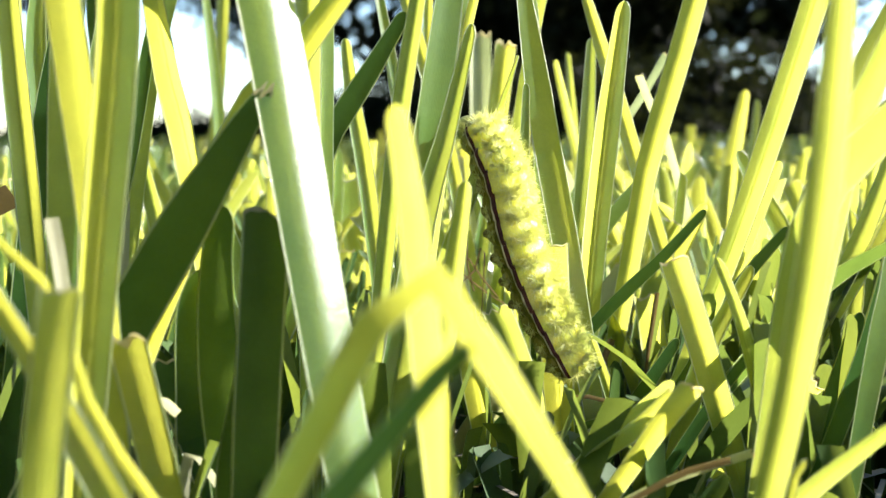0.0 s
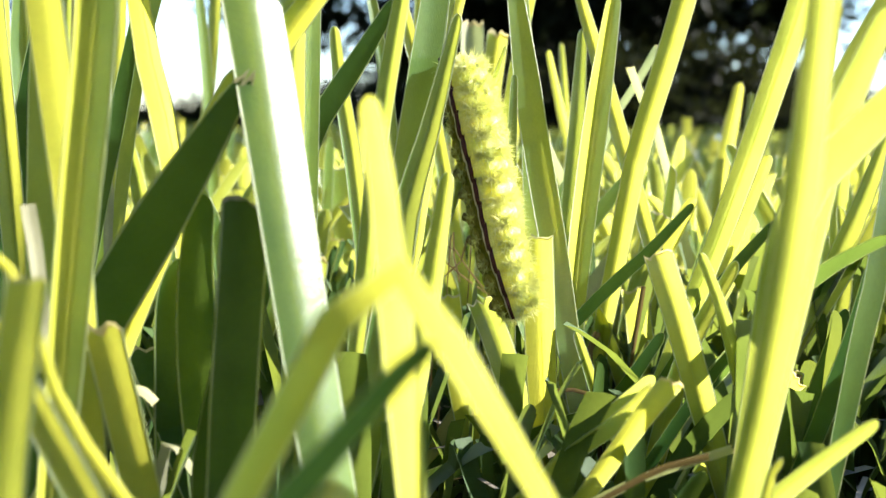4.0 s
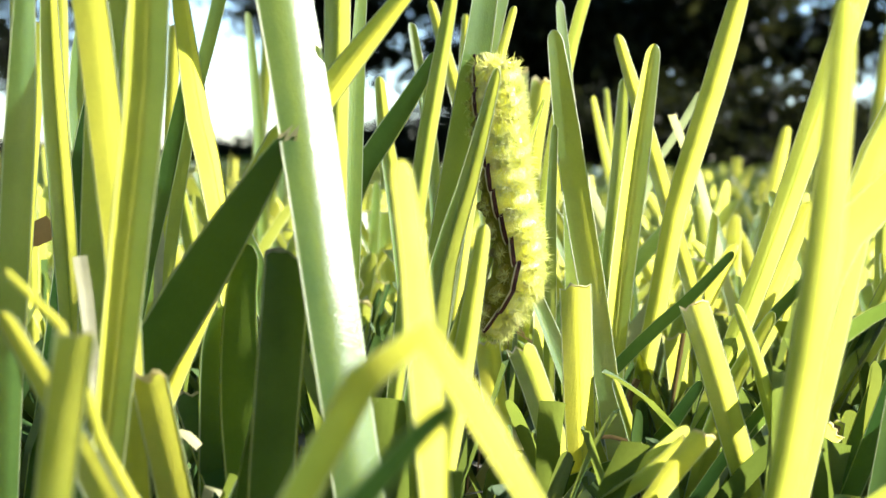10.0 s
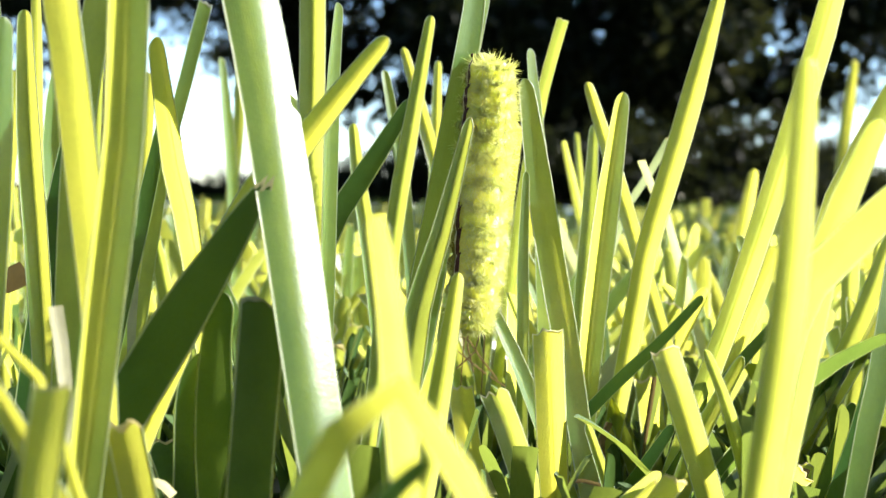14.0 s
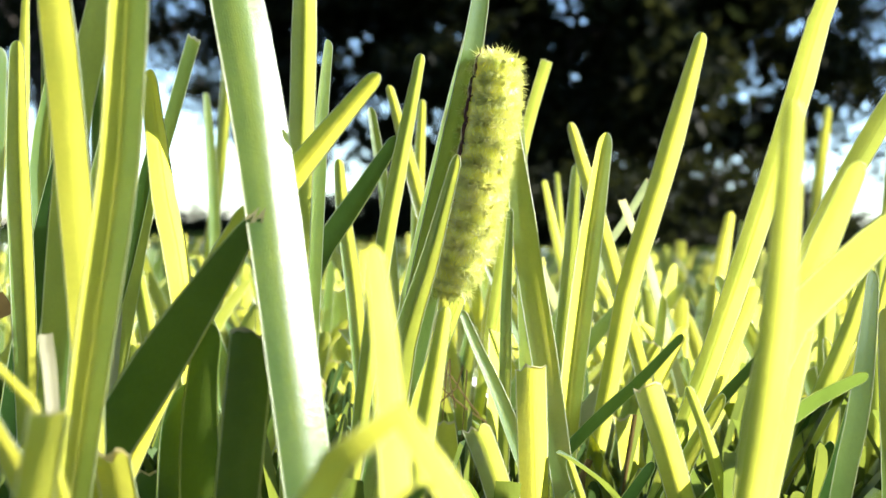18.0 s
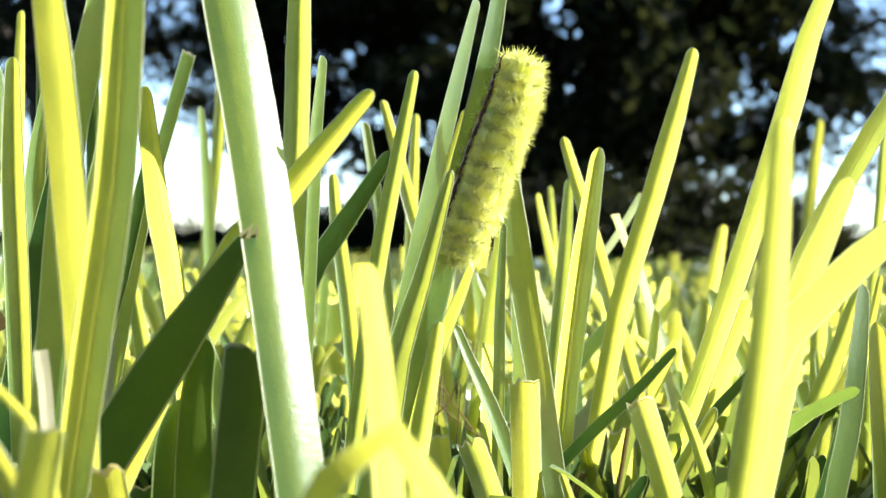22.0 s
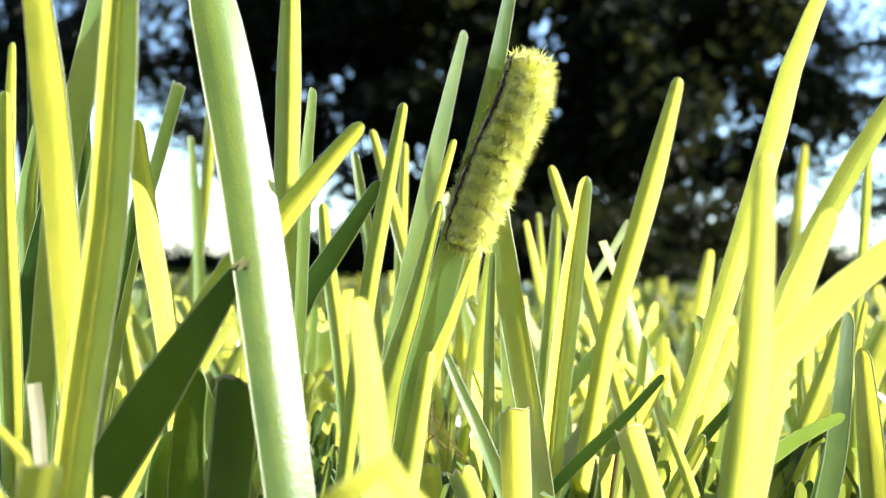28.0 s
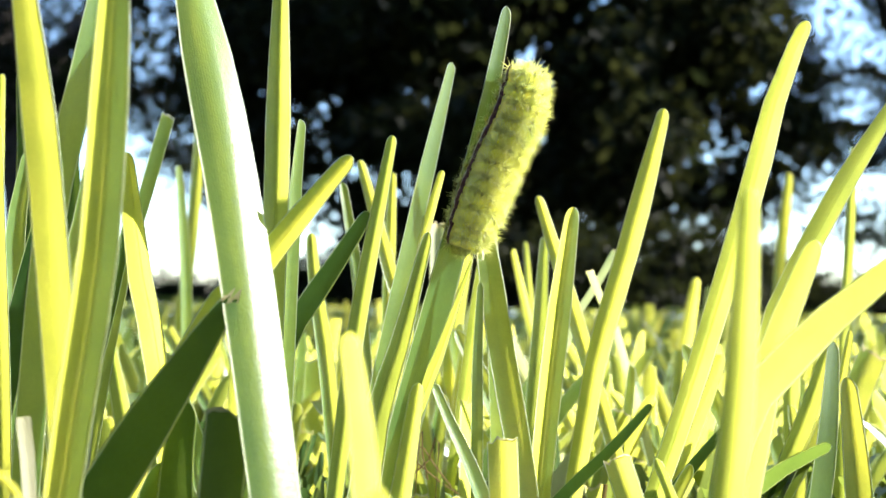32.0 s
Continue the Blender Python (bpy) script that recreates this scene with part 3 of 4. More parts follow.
traced_blade(4.0, "round", 30, 25, (-67.8, 230.0, 0.0), (-78.0, 230.0, 47.9), (-82.6, 230.0, 69.3), (-84.7, 230.0, 92.7), (-82.2, 230.0, 113.3))
traced_blade(4.9, "round", 10, 20, (-72.4, 240.0, 0.0), (-76.4, 240.0, 48.0), (-78.2, 240.0, 69.1), (-73.0, 240.0, 98.3), (-71.3, 240.0, 112.6))
traced_blade(3.2, "round", 30, 20, (-94.4, 220.0, 0.0), (-81.7, 220.0, 44.5), (-76.5, 220.0, 62.8), (-68.0, 220.0, 77.4))
traced_blade(3.2, "round_old", 12, 5, (-68.0, 186.9, 0.0), (-60.7, 198.9, 55.7), (-57.8, 203.5, 74.1), (-54.1, 209.9, 99.5))
traced_blade(3.6, "torn", 10, 20, (16.8, 178.9, 0.0), (22.9, 171.0, 13.5), (27.9, 163.3, 25.2), (31.4, 157.7, 33.3), (34.9, 152.0, 40.9))
traced_blade(3.3, "torn", 30, 20, (3.4, 186.6, 0.0), (17.9, 175.4, 17.7), (24.4, 169.4, 26.0), (30.0, 165.2, 31.7), (34.5, 160.0, 38.3))
traced_blade(1.7, "dry", 30, 15, (-9.9, 165.0, 0.0), (25.8, 165.0, 18.4), (34.5, 165.0, 22.9), (47.5, 165.0, 27.4))
traced_blade(3.9, "round", 20, 15, (31.0, 160.7, 0.0), (43.2, 149.9, 18.6), (49.4, 143.0, 29.0), (57.2, 135.0, 40.0))
traced_blade(2.4, "round", 20, 30, (37.3, 130.0, 0.0), (41.2, 130.0, 26.1), (42.3, 130.0, 33.9), (43.9, 130.0, 36.6))
traced_blade(4.5, "round", -20, 12, (48.8, 169.9, 0.0), (54.4, 155.6, 61.4), (56.2, 151.0, 76.5), (60.6, 146.4, 92.0))
traced_blade(5.9, "cut_old", 12, 3, (-27.3, 165.0, 0.0), (-32.6, 168.0, 12.0), (-39.3, 171.8, 27.4), (-45.3, 175.1, 40.5))
traced_blade(4.1, "round", -20, 30, (52.5, 250.0, 0.0), (50.8, 250.0, 4.2), (43.9, 250.0, 21.6), (38.1, 250.0, 35.8))
traced_blade(3.1, "round", 10, 30, (39.7, 215.0, 0.0), (36.9, 215.0, 10.6), (33.9, 215.0, 22.2), (29.3, 215.0, 35.9))
traced_blade(4.2, "round_old", 12, 4, (-19.3, 206.0, 0.0), (28.2, 209.7, 19.0), (34.9, 210.3, 21.1), (46.5, 214.0, 36.1))
traced_blade(4.3, "round", 15, 15, (36.3, 190.0, 0.0), (39.7, 190.0, 14.0), (45.3, 190.0, 36.4), (53.8, 190.0, 53.4))
traced_blade(5.2, "dry", -20, 20, (-0.6, 230.0, 1.2), (6.7, 230.0, 13.6), (12.7, 230.0, 21.0))
traced_blade(6.8, "dry", 20, 25, (11.4, 330.0, 0.0), (11.3, 330.0, 46.2), (11.2, 330.0, 75.1), (10.3, 330.0, 106.8))
traced_blade(5.9, "torn", 10, 25, (13.0, 320.0, 0.0), (14.2, 320.0, 47.1), (15.0, 320.0, 75.1), (18.1, 320.0, 103.4))
traced_blade(6.4, "round", 20, 25, (11.9, 310.0, -0.0), (17.0, 310.0, 46.4), (19.3, 310.0, 67.2), (25.5, 310.0, 99.4))
traced_blade(1.8, "dead", 20, 20, (38.8, 235.0, 0.0), (35.2, 235.0, 23.8), (34.6, 235.0, 27.3), (36.5, 235.0, 32.3))
traced_blade(1.1, "dead", 10, 20, (41.4, 236.0, 0.0), (43.8, 236.0, 20.8), (45.1, 236.0, 32.1), (46.4, 236.0, 42.3))
traced_blade(0.9, "dead", 0, 10, (17.5, 215.0, 0.0), (22.7, 215.0, 17.6), (24.3, 215.0, 23.1), (28.3, 215.0, 24.3), (32.5, 215.0, 23.4))
traced_blade(1.2, "dead", 10, 25, (-15.1, 150.0, 0.0), (29.0, 150.0, 26.4), (33.7, 150.0, 28.9), (40.2, 150.0, 30.7))
traced_blade(2.0, "dead", 30, 25, (56.6, 190.0, 0.0), (62.1, 190.0, 23.2), (63.4, 190.0, 28.8), (65.3, 190.0, 33.6))
# hidden edge-on blade, added to block the sun from the leaf beside it
traced_blade(7.1, "round", 80, 4, (-6.2, 136.8, 0.0), (-13.9, 149.5, 37.4), (-18.2, 156.6, 58.1), (-24.3, 166.4, 87.2), (-30.5, 175.0, 112.2), (-39.9, 185.9, 144.5))
traced_blade(5.2, "dead", 10, 15, (-150.8, 230.0, 0.0), (-104.1, 230.0, 58.7), (-99.2, 230.0, 60.6), (-94.8, 230.0, 61.8), (-90.2, 230.0, 64.0))
traced_blade(3.3, "torn", -20, 14, (49.8, 212.8, 0.0), (53.4, 205.0, 10.8), (57.4, 194.1, 24.2), (61.1, 190.1, 29.0), (64.3, 186.0, 33.6))
traced_blade(3.4, "round", -15, 12, (11.1, 192.0, 0.0), (19.5, 183.1, 14.1), (26.8, 174.0, 26.9), (31.3, 169.4, 32.9), (35.2, 165.0, 38.5))
traced_blade(3.1, "round_old", 20, 5, (25.1, 180.0, 0.0), (39.7, 185.0, 19.9), (46.6, 187.3, 29.4), (53.1, 189.3, 37.1), (56.6, 190.0, 40.0))
traced_blade(4.6, "round_old", 18, 5, (53.9, 175.0, 0.0), (60.1, 178.2, 13.0), (66.2, 181.4, 25.6), (72.5, 185.1, 40.4), (76.9, 188.4, 53.6))
# two thin glaring blades, their white glare put into the drying colour
traced_blade(1.9, "dry", -35, 8, (22.8, 290.0, 0.0), (45.6, 290.0, 73.3), (52.3, 290.0, 86.4), (58.5, 290.0, 97.5))
traced_blade(1.9, "dry", -35, 8, (79.5, 285.0, 0.0), (58.3, 285.0, 74.3), (54.4, 285.0, 82.6), (50.5, 285.0, 91.8))
traced_blade(3.9, "round", 33, -13, (-71.2, 160.0, 0.0), (-69.1, 160.0, 42.4), (-67.9, 160.0, 61.5), (-66.3, 160.0, 85.3), (-65.3, 160.0, 106.9))
traced_blade(3.4, "round", -2, 14, (-98.5, 260.0, 0.0), (-99.0, 260.0, 40.4), (-99.5, 260.0, 83.0), (-99.7, 260.0, 136.6))
traced_blade(5.6, "round_old", 14, 10, (-85.1, 240.0, 0.0), (-84.6, 240.0, 38.2), (-84.0, 240.0, 76.5), (-85.3, 240.0, 113.8), (-87.4, 240.0, 133.4))
traced_blade(3.2, "torn", 4, 12, (-78.4, 270.0, 0.0), (-77.7, 270.0, 33.6), (-76.6, 270.0, 76.5), (-75.1, 270.0, 111.5))
traced_blade(4.6, "round_old", 16, 8, (-88.0, 300.0, 0.0), (-89.1, 300.0, 28.7), (-91.3, 300.0, 76.2), (-95.0, 300.0, 131.9))
traced_blade(5.0, "round", 10, 16, (-116.2, 280.0, 0.0), (-116.7, 280.0, 31.3), (-117.5, 280.0, 75.9), (-119.2, 280.0, 136.7))
traced_blade(2.9, "cut", -6, 12, (-96.4, 220.0, 0.0), (-93.7, 220.0, 38.8), (-90.5, 220.0, 76.4), (-87.7, 220.0, 106.3))
traced_blade(3.0, "round", 2, 14, (-108.1, 330.0, 0.0), (-108.3, 330.0, 23.6), (-109.0, 330.0, 84.5), (-107.0, 330.0, 142.3))
traced_blade(2.9, "cut", -14, 10, (7.8, 262.0, 0.0), (18.1, 262.0, 79.6), (20.4, 262.0, 93.5), (23.0, 262.0, 108.1), (27.3, 262.0, 124.5))
traced_blade(3.2, "round", 40, 4, (24.8, 250.0, 0.0), (22.4, 250.0, 65.7), (21.4, 250.0, 89.3), (19.9, 250.0, 105.0), (18.8, 250.0, 115.7))
traced_blade(2.8, "round_old", -34, 5, (33.2, 211.4, 0.0), (57.8, 185.0, 44.0), (62.4, 180.0, 50.6), (67.9, 176.0, 55.9), (72.7, 172.0, 59.4))
# sunlit piece of leaf, its white glare put into the pale colour
traced_blade(1.6, "husk", 36, 8, (-44.4, 142.0, 0.0), (-49.6, 142.0, 55.4), (-50.2, 142.0, 60.4), (-50.8, 142.0, 65.2))
traced_blade(4.4, "round", 24, 6, (60.3, 166.3, 0.0), (71.1, 178.0, 39.9), (74.8, 182.0, 50.9), (77.8, 186.0, 64.2), (80.1, 190.0, 76.3))
traced_blade(3.2, "round_old", 10, 8, (19.7, 184.8, 0.0), (44.0, 194.5, 32.9), (48.4, 196.2, 41.5), (54.4, 197.9, 49.8), (63.1, 199.8, 59.3))
traced_blade(1.9, "husk", 10, 15, (-63.9, 215.0, 0.0), (-62.9, 215.0, 48.9), (-62.4, 215.0, 62.7), (-63.1, 215.0, 66.7), (-61.1, 215.0, 68.4))
traced_blade(5.4, "round_old", 16, 8, (68.7, 205.0, 0.0), (71.8, 205.0, 16.6), (74.9, 205.0, 29.8), (78.9, 205.0, 42.8))
traced_blade(4.6, "cut", 8, 14, (69.7, 215.0, 0.0), (70.8, 215.0, 13.5), (71.8, 215.0, 22.7), (72.7, 215.0, 29.0))
traced_blade(2.6, "round", 14, 8, (17.2, 226.0, 0.0), (16.8, 226.0, 52.9), (16.6, 226.0, 68.6), (17.0, 226.0, 86.7))
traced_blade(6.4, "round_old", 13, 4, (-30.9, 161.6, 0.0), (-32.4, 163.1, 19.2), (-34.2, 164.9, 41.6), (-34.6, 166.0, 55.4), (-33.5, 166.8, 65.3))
# broad dark blade added to fill a hollow that is only shade
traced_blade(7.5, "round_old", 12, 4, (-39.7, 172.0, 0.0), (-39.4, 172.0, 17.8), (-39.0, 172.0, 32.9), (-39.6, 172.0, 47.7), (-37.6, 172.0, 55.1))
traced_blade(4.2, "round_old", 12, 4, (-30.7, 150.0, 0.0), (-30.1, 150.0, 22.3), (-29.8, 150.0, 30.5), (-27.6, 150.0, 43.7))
traced_blade(0.4, "dead", 10, 10, (-0.4, 236.0, 0.0), (2.6, 236.0, 49.1), (7.3, 236.0, 46.7), (12.0, 236.0, 41.2))
traced_blade(0.4, "dead", 10, 10, (1.7, 236.0, 0.0), (4.7, 236.0, 52.9), (5.4, 236.0, 47.9), (6.7, 236.0, 42.7))
traced_blade(0.4, "dead", 10, 10, (-1.5, 236.0, 0.0), (1.5, 236.0, 45.3), (7.2, 236.0, 43.6), (13.8, 236.0, 39.6))
traced_blade(0.4, "dead", 10, 10, (6.0, 236.0, 0.0), (9.0, 236.0, 51.2), (6.6, 236.0, 46.7), (2.8, 236.0, 43.4))
traced_blade(4.0, "round", 42, 4, (-62.6, 172.0, 0.0), (-59.7, 172.0, 66.4), (-58.2, 172.0, 92.4), (-55.2, 172.0, 110.1), (-52.7, 172.0, 124.2), (-51.3, 172.0, 134.6))
# two sunlit leaf tips; the sunlight is put into their pale colour
traced_blade(2.0, "husk", 34, 8, (-44.5, 160.0, 0.0), (-44.5, 160.0, 31.6), (-43.2, 160.0, 37.5), (-41.2, 160.0, 36.5), (-39.4, 160.0, 34.8))
traced_blade(2.0, "husk", 34, 8, (-38.8, 160.0, 0.0), (-38.8, 160.0, 23.9), (-37.4, 160.0, 29.0), (-35.5, 160.0, 26.7), (-33.6, 160.0, 23.8))


# ---- caterpillar ----
BODY = flesh_material("caterpillar_skin", (0.97, 0.97, 0.26), (0.99, 0.99, 0.38), 0.006)
BELLY = flesh_material("caterpillar_belly", (0.12, 0.12, 0.012), (0.22, 0.2, 0.025), 0.0015)
SPINE = leaf_material("caterpillar_spines", (0.95, 0.95, 0.4), (0.98, 0.98, 0.5), (1.0, 1.0, 0.5), gloss=0.4, share=0.75, scale=500.0, veins=1.0, vary=0.0)
STRIPE = plain_material("red_brown_stripe", (0.028, 0.006, 0.005), (0.07, 0.014, 0.011), 0.6, 900.0, 0.2, 0.0002)
STRIPE_PALE = plain_material("pale_stripe", (0.5, 0.44, 0.28), (0.66, 0.6, 0.42), 0.6, 900.0, 0.2, 0.0002, 0.1)
LOBE = flesh_material("caterpillar_lobe", (0.2, 0.18, 0.04), (0.36, 0.33, 0.09), 0.001)
LEG = plain_material("proleg_skin", (0.12, 0.10, 0.03), (0.22, 0.18, 0.06), 0.6, 900.0, 0.3, 0.0002, 0.1)
HEAD = plain_material("head_shell", (0.20, 0.22, 0.04), (0.3, 0.32, 0.08), 0.35, 700.0, 0.2, 0.0002, 0.5)
SEGMENTS = 11


def ring_point(angle, along, radius):
    """Body space: x to the back (dorsal), y to the flank away from the viewer, z towards the head."""
    return Vector((math.cos(angle) * radius, math.sin(angle) * radius, along))


def segment_mesh(name, r, length, a0, a1, grow, rng, rings=8, sides=20, bulge=0.16):
    verts, faces, uvs = [], [], []
    closed = abs(a1 - a0) > 6.28
    for i in range(rings + 1):
        s = i / rings * 2 - 1
        rr = r * (1 - bulge + bulge * math.sqrt(max(0.0, 1 - s * s))) * (1 if abs(s) < 1 else 0.94) + grow
        for k in range(sides + 1):
            a = a0 + (a1 - a0) * k / sides
            lump = 1 + 0.05 * math.cos(7 * a) * (1 - s * s) + 0.02 * rng.normal()
            verts.append(tuple(ring_point(a, s * length / 2, rr * lump)))
            uvs.append((k / sides, i / rings))
    m = sides + 1
    for i in range(rings):
        for k in range(sides):
            a = i * m + k
            faces.append((a, a + 1, a + m + 1, a + m))
    return mesh_of(name, verts, faces, uvs)


def spine_cluster_mesh(rng, count, length):
    """A wart with spines standing out from it on all sides; out is +x."""
    verts, faces, uvs = [], [], []
    for _ in range(count):
        d = Vector((rng.uniform(0.15, 1.0), rng.normal(0, 0.62), rng.normal(0, 0.62))).normalized()
        l = length * rng.uniform(0.55, 1.1)
        a = d.orthogonal().normalized()
        b = d.cross(a)
        base = d * 0.0002
        w = 0.000095
        s = len(verts)
        for k in range(3):
            g = k / 3 * 2 * math.pi
            verts.append(tuple(base + (a * math.cos(g) + b * math.sin(g)) * w))
            uvs.append((0.5, 0))
        verts.append(tuple(d * l))
        uvs.append((0.5, 1))
        faces += [(s, s + 1, s + 3), (s + 1, s + 2, s + 3), (s + 2, s, s + 3)]
    return mesh_of("spiny_wart", verts, faces, uvs, smooth=False)


def build_caterpillar():
    rng = np.random.default_rng(5)
    root = new("caterpillar")
    tagged(root, "yellow-green spiny caterpillar with a red-brown side stripe climbing a grass blade", "caterpillar")
    tufts = [spine_cluster_mesh(rng, 38, 0.0032) for _ in range(5)]
    pieces = []
    for n in range(SEGMENTS):
        end = min(n, SEGMENTS - 1 - n)
        r = (0.0038, 0.0044, 0.0046)[min(end, 2)]
        length = 0.0058
        seg = linked("body_segment", segment_mesh("body_segment", r, length, -1.72, 1.72, 0.0, rng), BODY, root)
        linked("belly", segment_mesh("belly", r * 0.96, length * 0.98, 1.68, 4.60, 0.0, rng, 6, 10), BELLY, seg, "dull olive underside")
        # the flank towards the viewer is -y
        linked("side_stripe", segment_mesh("side_stripe", r, length * 1.03, -1.70, -1.56, 0.0004, rng, 6, 3, 0.1), STRIPE, seg, "red-brown stripe")
        linked("pale_stripe", segment_mesh("pale_stripe", r, length * 1.03, -1.76, -1.70, 0.00036, rng, 6, 2, 0.1), STRIPE_PALE, seg, "thin whitish stripe")
        linked("side_stripe", segment_mesh("side_stripe", r, length * 0.96, 1.50, 1.68, 0.00022, rng, 6, 3), STRIPE, seg, "red-brown stripe")
        for k, a in enumerate((-1.22, -0.95, -0.64, -0.22, 0.22, 0.64, 1.02, 1.36, -2.15)):
            for j, along in enumerate((-0.0013, 0.0015)):
                if k == 8 and j:
                    continue
                t = linked("spiny_wart", tufts[int(rng.integers(5))], SPINE, seg)
                q = ring_point(a + rng.normal(0, 0.06), along + rng.normal(0, 0.0003), r * 0.97)
                t.matrix_local = Matrix.Translation(q) @ pose(0, 0, 0, rng.uniform(-60, 60), 0, math.degrees(a))
                t.scale = (0.55 if k == 8 else 0.6 if k in (0, 7) else 1.0,) * 3
        # soft fleshy lobes below the stripes, each with a short tuft
        for side in (-1, 1):
            bm = bmesh.new()
            bmesh.ops.create_uvsphere(bm, u_segments=14, v_segments=9, radius=0.0016)
            for v in bm.verts:
                v.co = Vector((v.co.x * 1.1, v.co.y * 0.8, v.co.z * 1.2)) * (1 + 0.3 * noise.noise(v.co * 900 + Vector((n, side, 0))))
            lobe = part("side_lobe", bm, LOBE, seg, "pale olive fleshy lobe")
            lobe.location = ring_point(side * 2.2, 0.0, r * 0.78)
            t = linked("spiny_wart", tufts[n % 5], SPINE, lobe)
            t.matrix_local = Matrix.Translation(ring_point(side * 1.8, 0.0, 0.0014)) @ pose(0, 0, 0, 0, 0, math.degrees(side * 1.9))
            t.scale = (0.62,) * 3
        if n in (0, SEGMENTS - 1):
            # tufts over the blunt ends of the body
            way = 1 if n else -1
            for k in range(9):
                t = linked("spiny_wart", tufts[k % 5], SPINE, seg)
                a, out = k * 0.75 - 3.0, (0.35, 0.7, 0.15)[k % 3]
                t.matrix_local = Matrix.Translation(ring_point(a, way * length * 0.42, r * out)) @ pose(0, 0, 0, 0, -way * (75 - 45 * out), math.degrees(a))
        if n in (0, 3, 4, 5, 6, 8, 9, 10):
            for side in (-1, 1):
                bm = bmesh.new()
                limb(bm, [(0, 0, 0), (-0.0004, side * 0.0003, 0), (-0.0009, side * 0.0001, 0.0002)], 0.0011 if n < 8 else 0.0006, 0.0008 if n < 8 else 0.0002, 8)
                leg = part("proleg" if n < 8 else "leg", bm, LEG, seg, "brownish clasping foot")
                leg.location = (-r * 0.8, side * 0.0016, 0)
        pieces.append(seg)
    bm = bmesh.new()
    bmesh.ops.create_uvsphere(bm, u_segments=16, v_segments=10, radius=0.0023)
    head = part("head", bm, HEAD, root, "small glossy greenish head")
    for side in (-1, 1):
        bm = bmesh.new()
        bmesh.ops.create_uvsphere(bm, u_segments=8, v_segments=6, radius=0.00035)
        eye = part("eye", bm, STRIPE, head, "tiny dark eye")
        eye.location = (-0.0008, side * 0.0018, 0.0017)
    pieces.append(head)
    return root, pieces


caterpillar, caterpillar_pieces = build_caterpillar()


# ---- lawn round the traced blades ----
def scattered_blades():
    """Single blades standing behind the caterpillar, each a thing of its own."""
    rng = np.random.default_rng(31)
    for k in range(190):
        y = rng.uniform(0.245, 0.44)
        x = rng.uniform(-1, 1) * (y * 0.46 + 0.01)
        h = rng.uniform(0.035, 0.076)
        lx, ly = rng.normal(0, 0.3) * h, rng.normal(0, 0.25) * h
        bow = rng.normal(0, 0.08) * h
        points = [(x, y, -0.002), (x + lx * 0.45 + bow, y + ly * 0.4, h * 0.5), (x + lx, y + ly, h)]
        tip = ("round", "round", "cut", "torn", "dry")[int(rng.choice(5, p=(0.4, 0.2, 0.24, 0.1, 0.06)))]
        grass_blade(points, rng.uniform(0.0042, 0.0062), tip, rng.uniform(-55, 55), rng.uniform(8, 32), "single blades in the lawn")


scattered_blades()


def strip_arrays(rng, x, y, h, w, segs=6, upright=0.24, yaws=(-1.2, 1.2), coarse=False):
    """Many simple folded blades as one set of arrays."""
    n = len(x)
    lean, lean_y, curl = rng.normal(0, upright, n), rng.normal(0, upright, n), rng.normal(0, 0.25, n)
    yaw = rng.uniform(*yaws, n)
    sx, sy = np.cos(yaw), np.sin(yaw)
    cut = rng.random(n) < 0.4
    fold = rng.uniform(0.15, 0.5, n)
    stops = np.array((0.0, 0.3, 0.58, 0.8, 0.93, 0.975, 1.0))
    taper = np.array((1.0, 1.0, 1.0, 0.97, 0.86, 0.66, 0.2))
    if coarse:
        segs, stops, taper = 3, stops[[0, 2, 4, 6]], taper[[0, 2, 4, 6]]
    verts = np.empty((n, segs + 1, 3, 3))
    uvs = np.empty((n, segs + 1, 3, 2))
    for i, s in enumerate(stops):
        b = lean * s + curl * s * s
        cx, cy, cz = x + b * h * 0.8, y + lean_y * s * h, s * h * (1 - 0.25 * np.abs(b))
        ww = w * (0.75 + 0.3 * s) * np.where(cut, 1.0, taper[i])
        for k, u in enumerate((-1, 0, 1)):
            d = abs(u) * fold * ww / 2
            verts[:, i, k] = np.stack((cx + sx * u * ww / 2 + sy * d, cy + sy * u * ww / 2 - sx * d, cz), 1)
            uvs[:, i, k, 0] = (u + 1) / 2
            uvs[:, i, k, 1] = s * h / 0.1
    m = 3
    cell = np.array([(i * m + k, i * m + k + 1, i * m + k + m + 1, i * m + k + m) for i in range(segs) for k in range(2)])
    faces = (np.arange(n)[:, None, None] * (segs + 1) * 3 + cell[None]).reshape(-1, 4)
    return verts.reshape(-1, 3).tolist(), faces.tolist(), uvs.reshape(-1, 2)


def field(name, label, seed, count, near, far, low, high, wide, material, spread=0.52, yaws=(-1.2, 1.2)):
    rng = np.random.default_rng(seed)
    y = near + (far - near) * np.sqrt(rng.random(count)) if far < 3 else near * (far / near) ** rng.random(count)
    x = rng.uniform(-1, 1, count) * (y * spread + 0.04)
    h = low + (high - low) * rng.random(count) ** 2.1
    w = rng.uniform(wide * 0.7, wide * 1.15, count)
    v, f, uv = strip_arrays(rng, x, y, h, w, yaws=yaws)
    ob = linked(name, mesh_of(name, v, f, uv), material)
    tagged(ob, label, "grass", "", "stuff")


field("low_grass", "short grass under the taller blades, shade put into its colour", 3, 900, 0.13, 0.34, 0.010, 0.042, 0.0055, GRASS_LOW_SHADE)
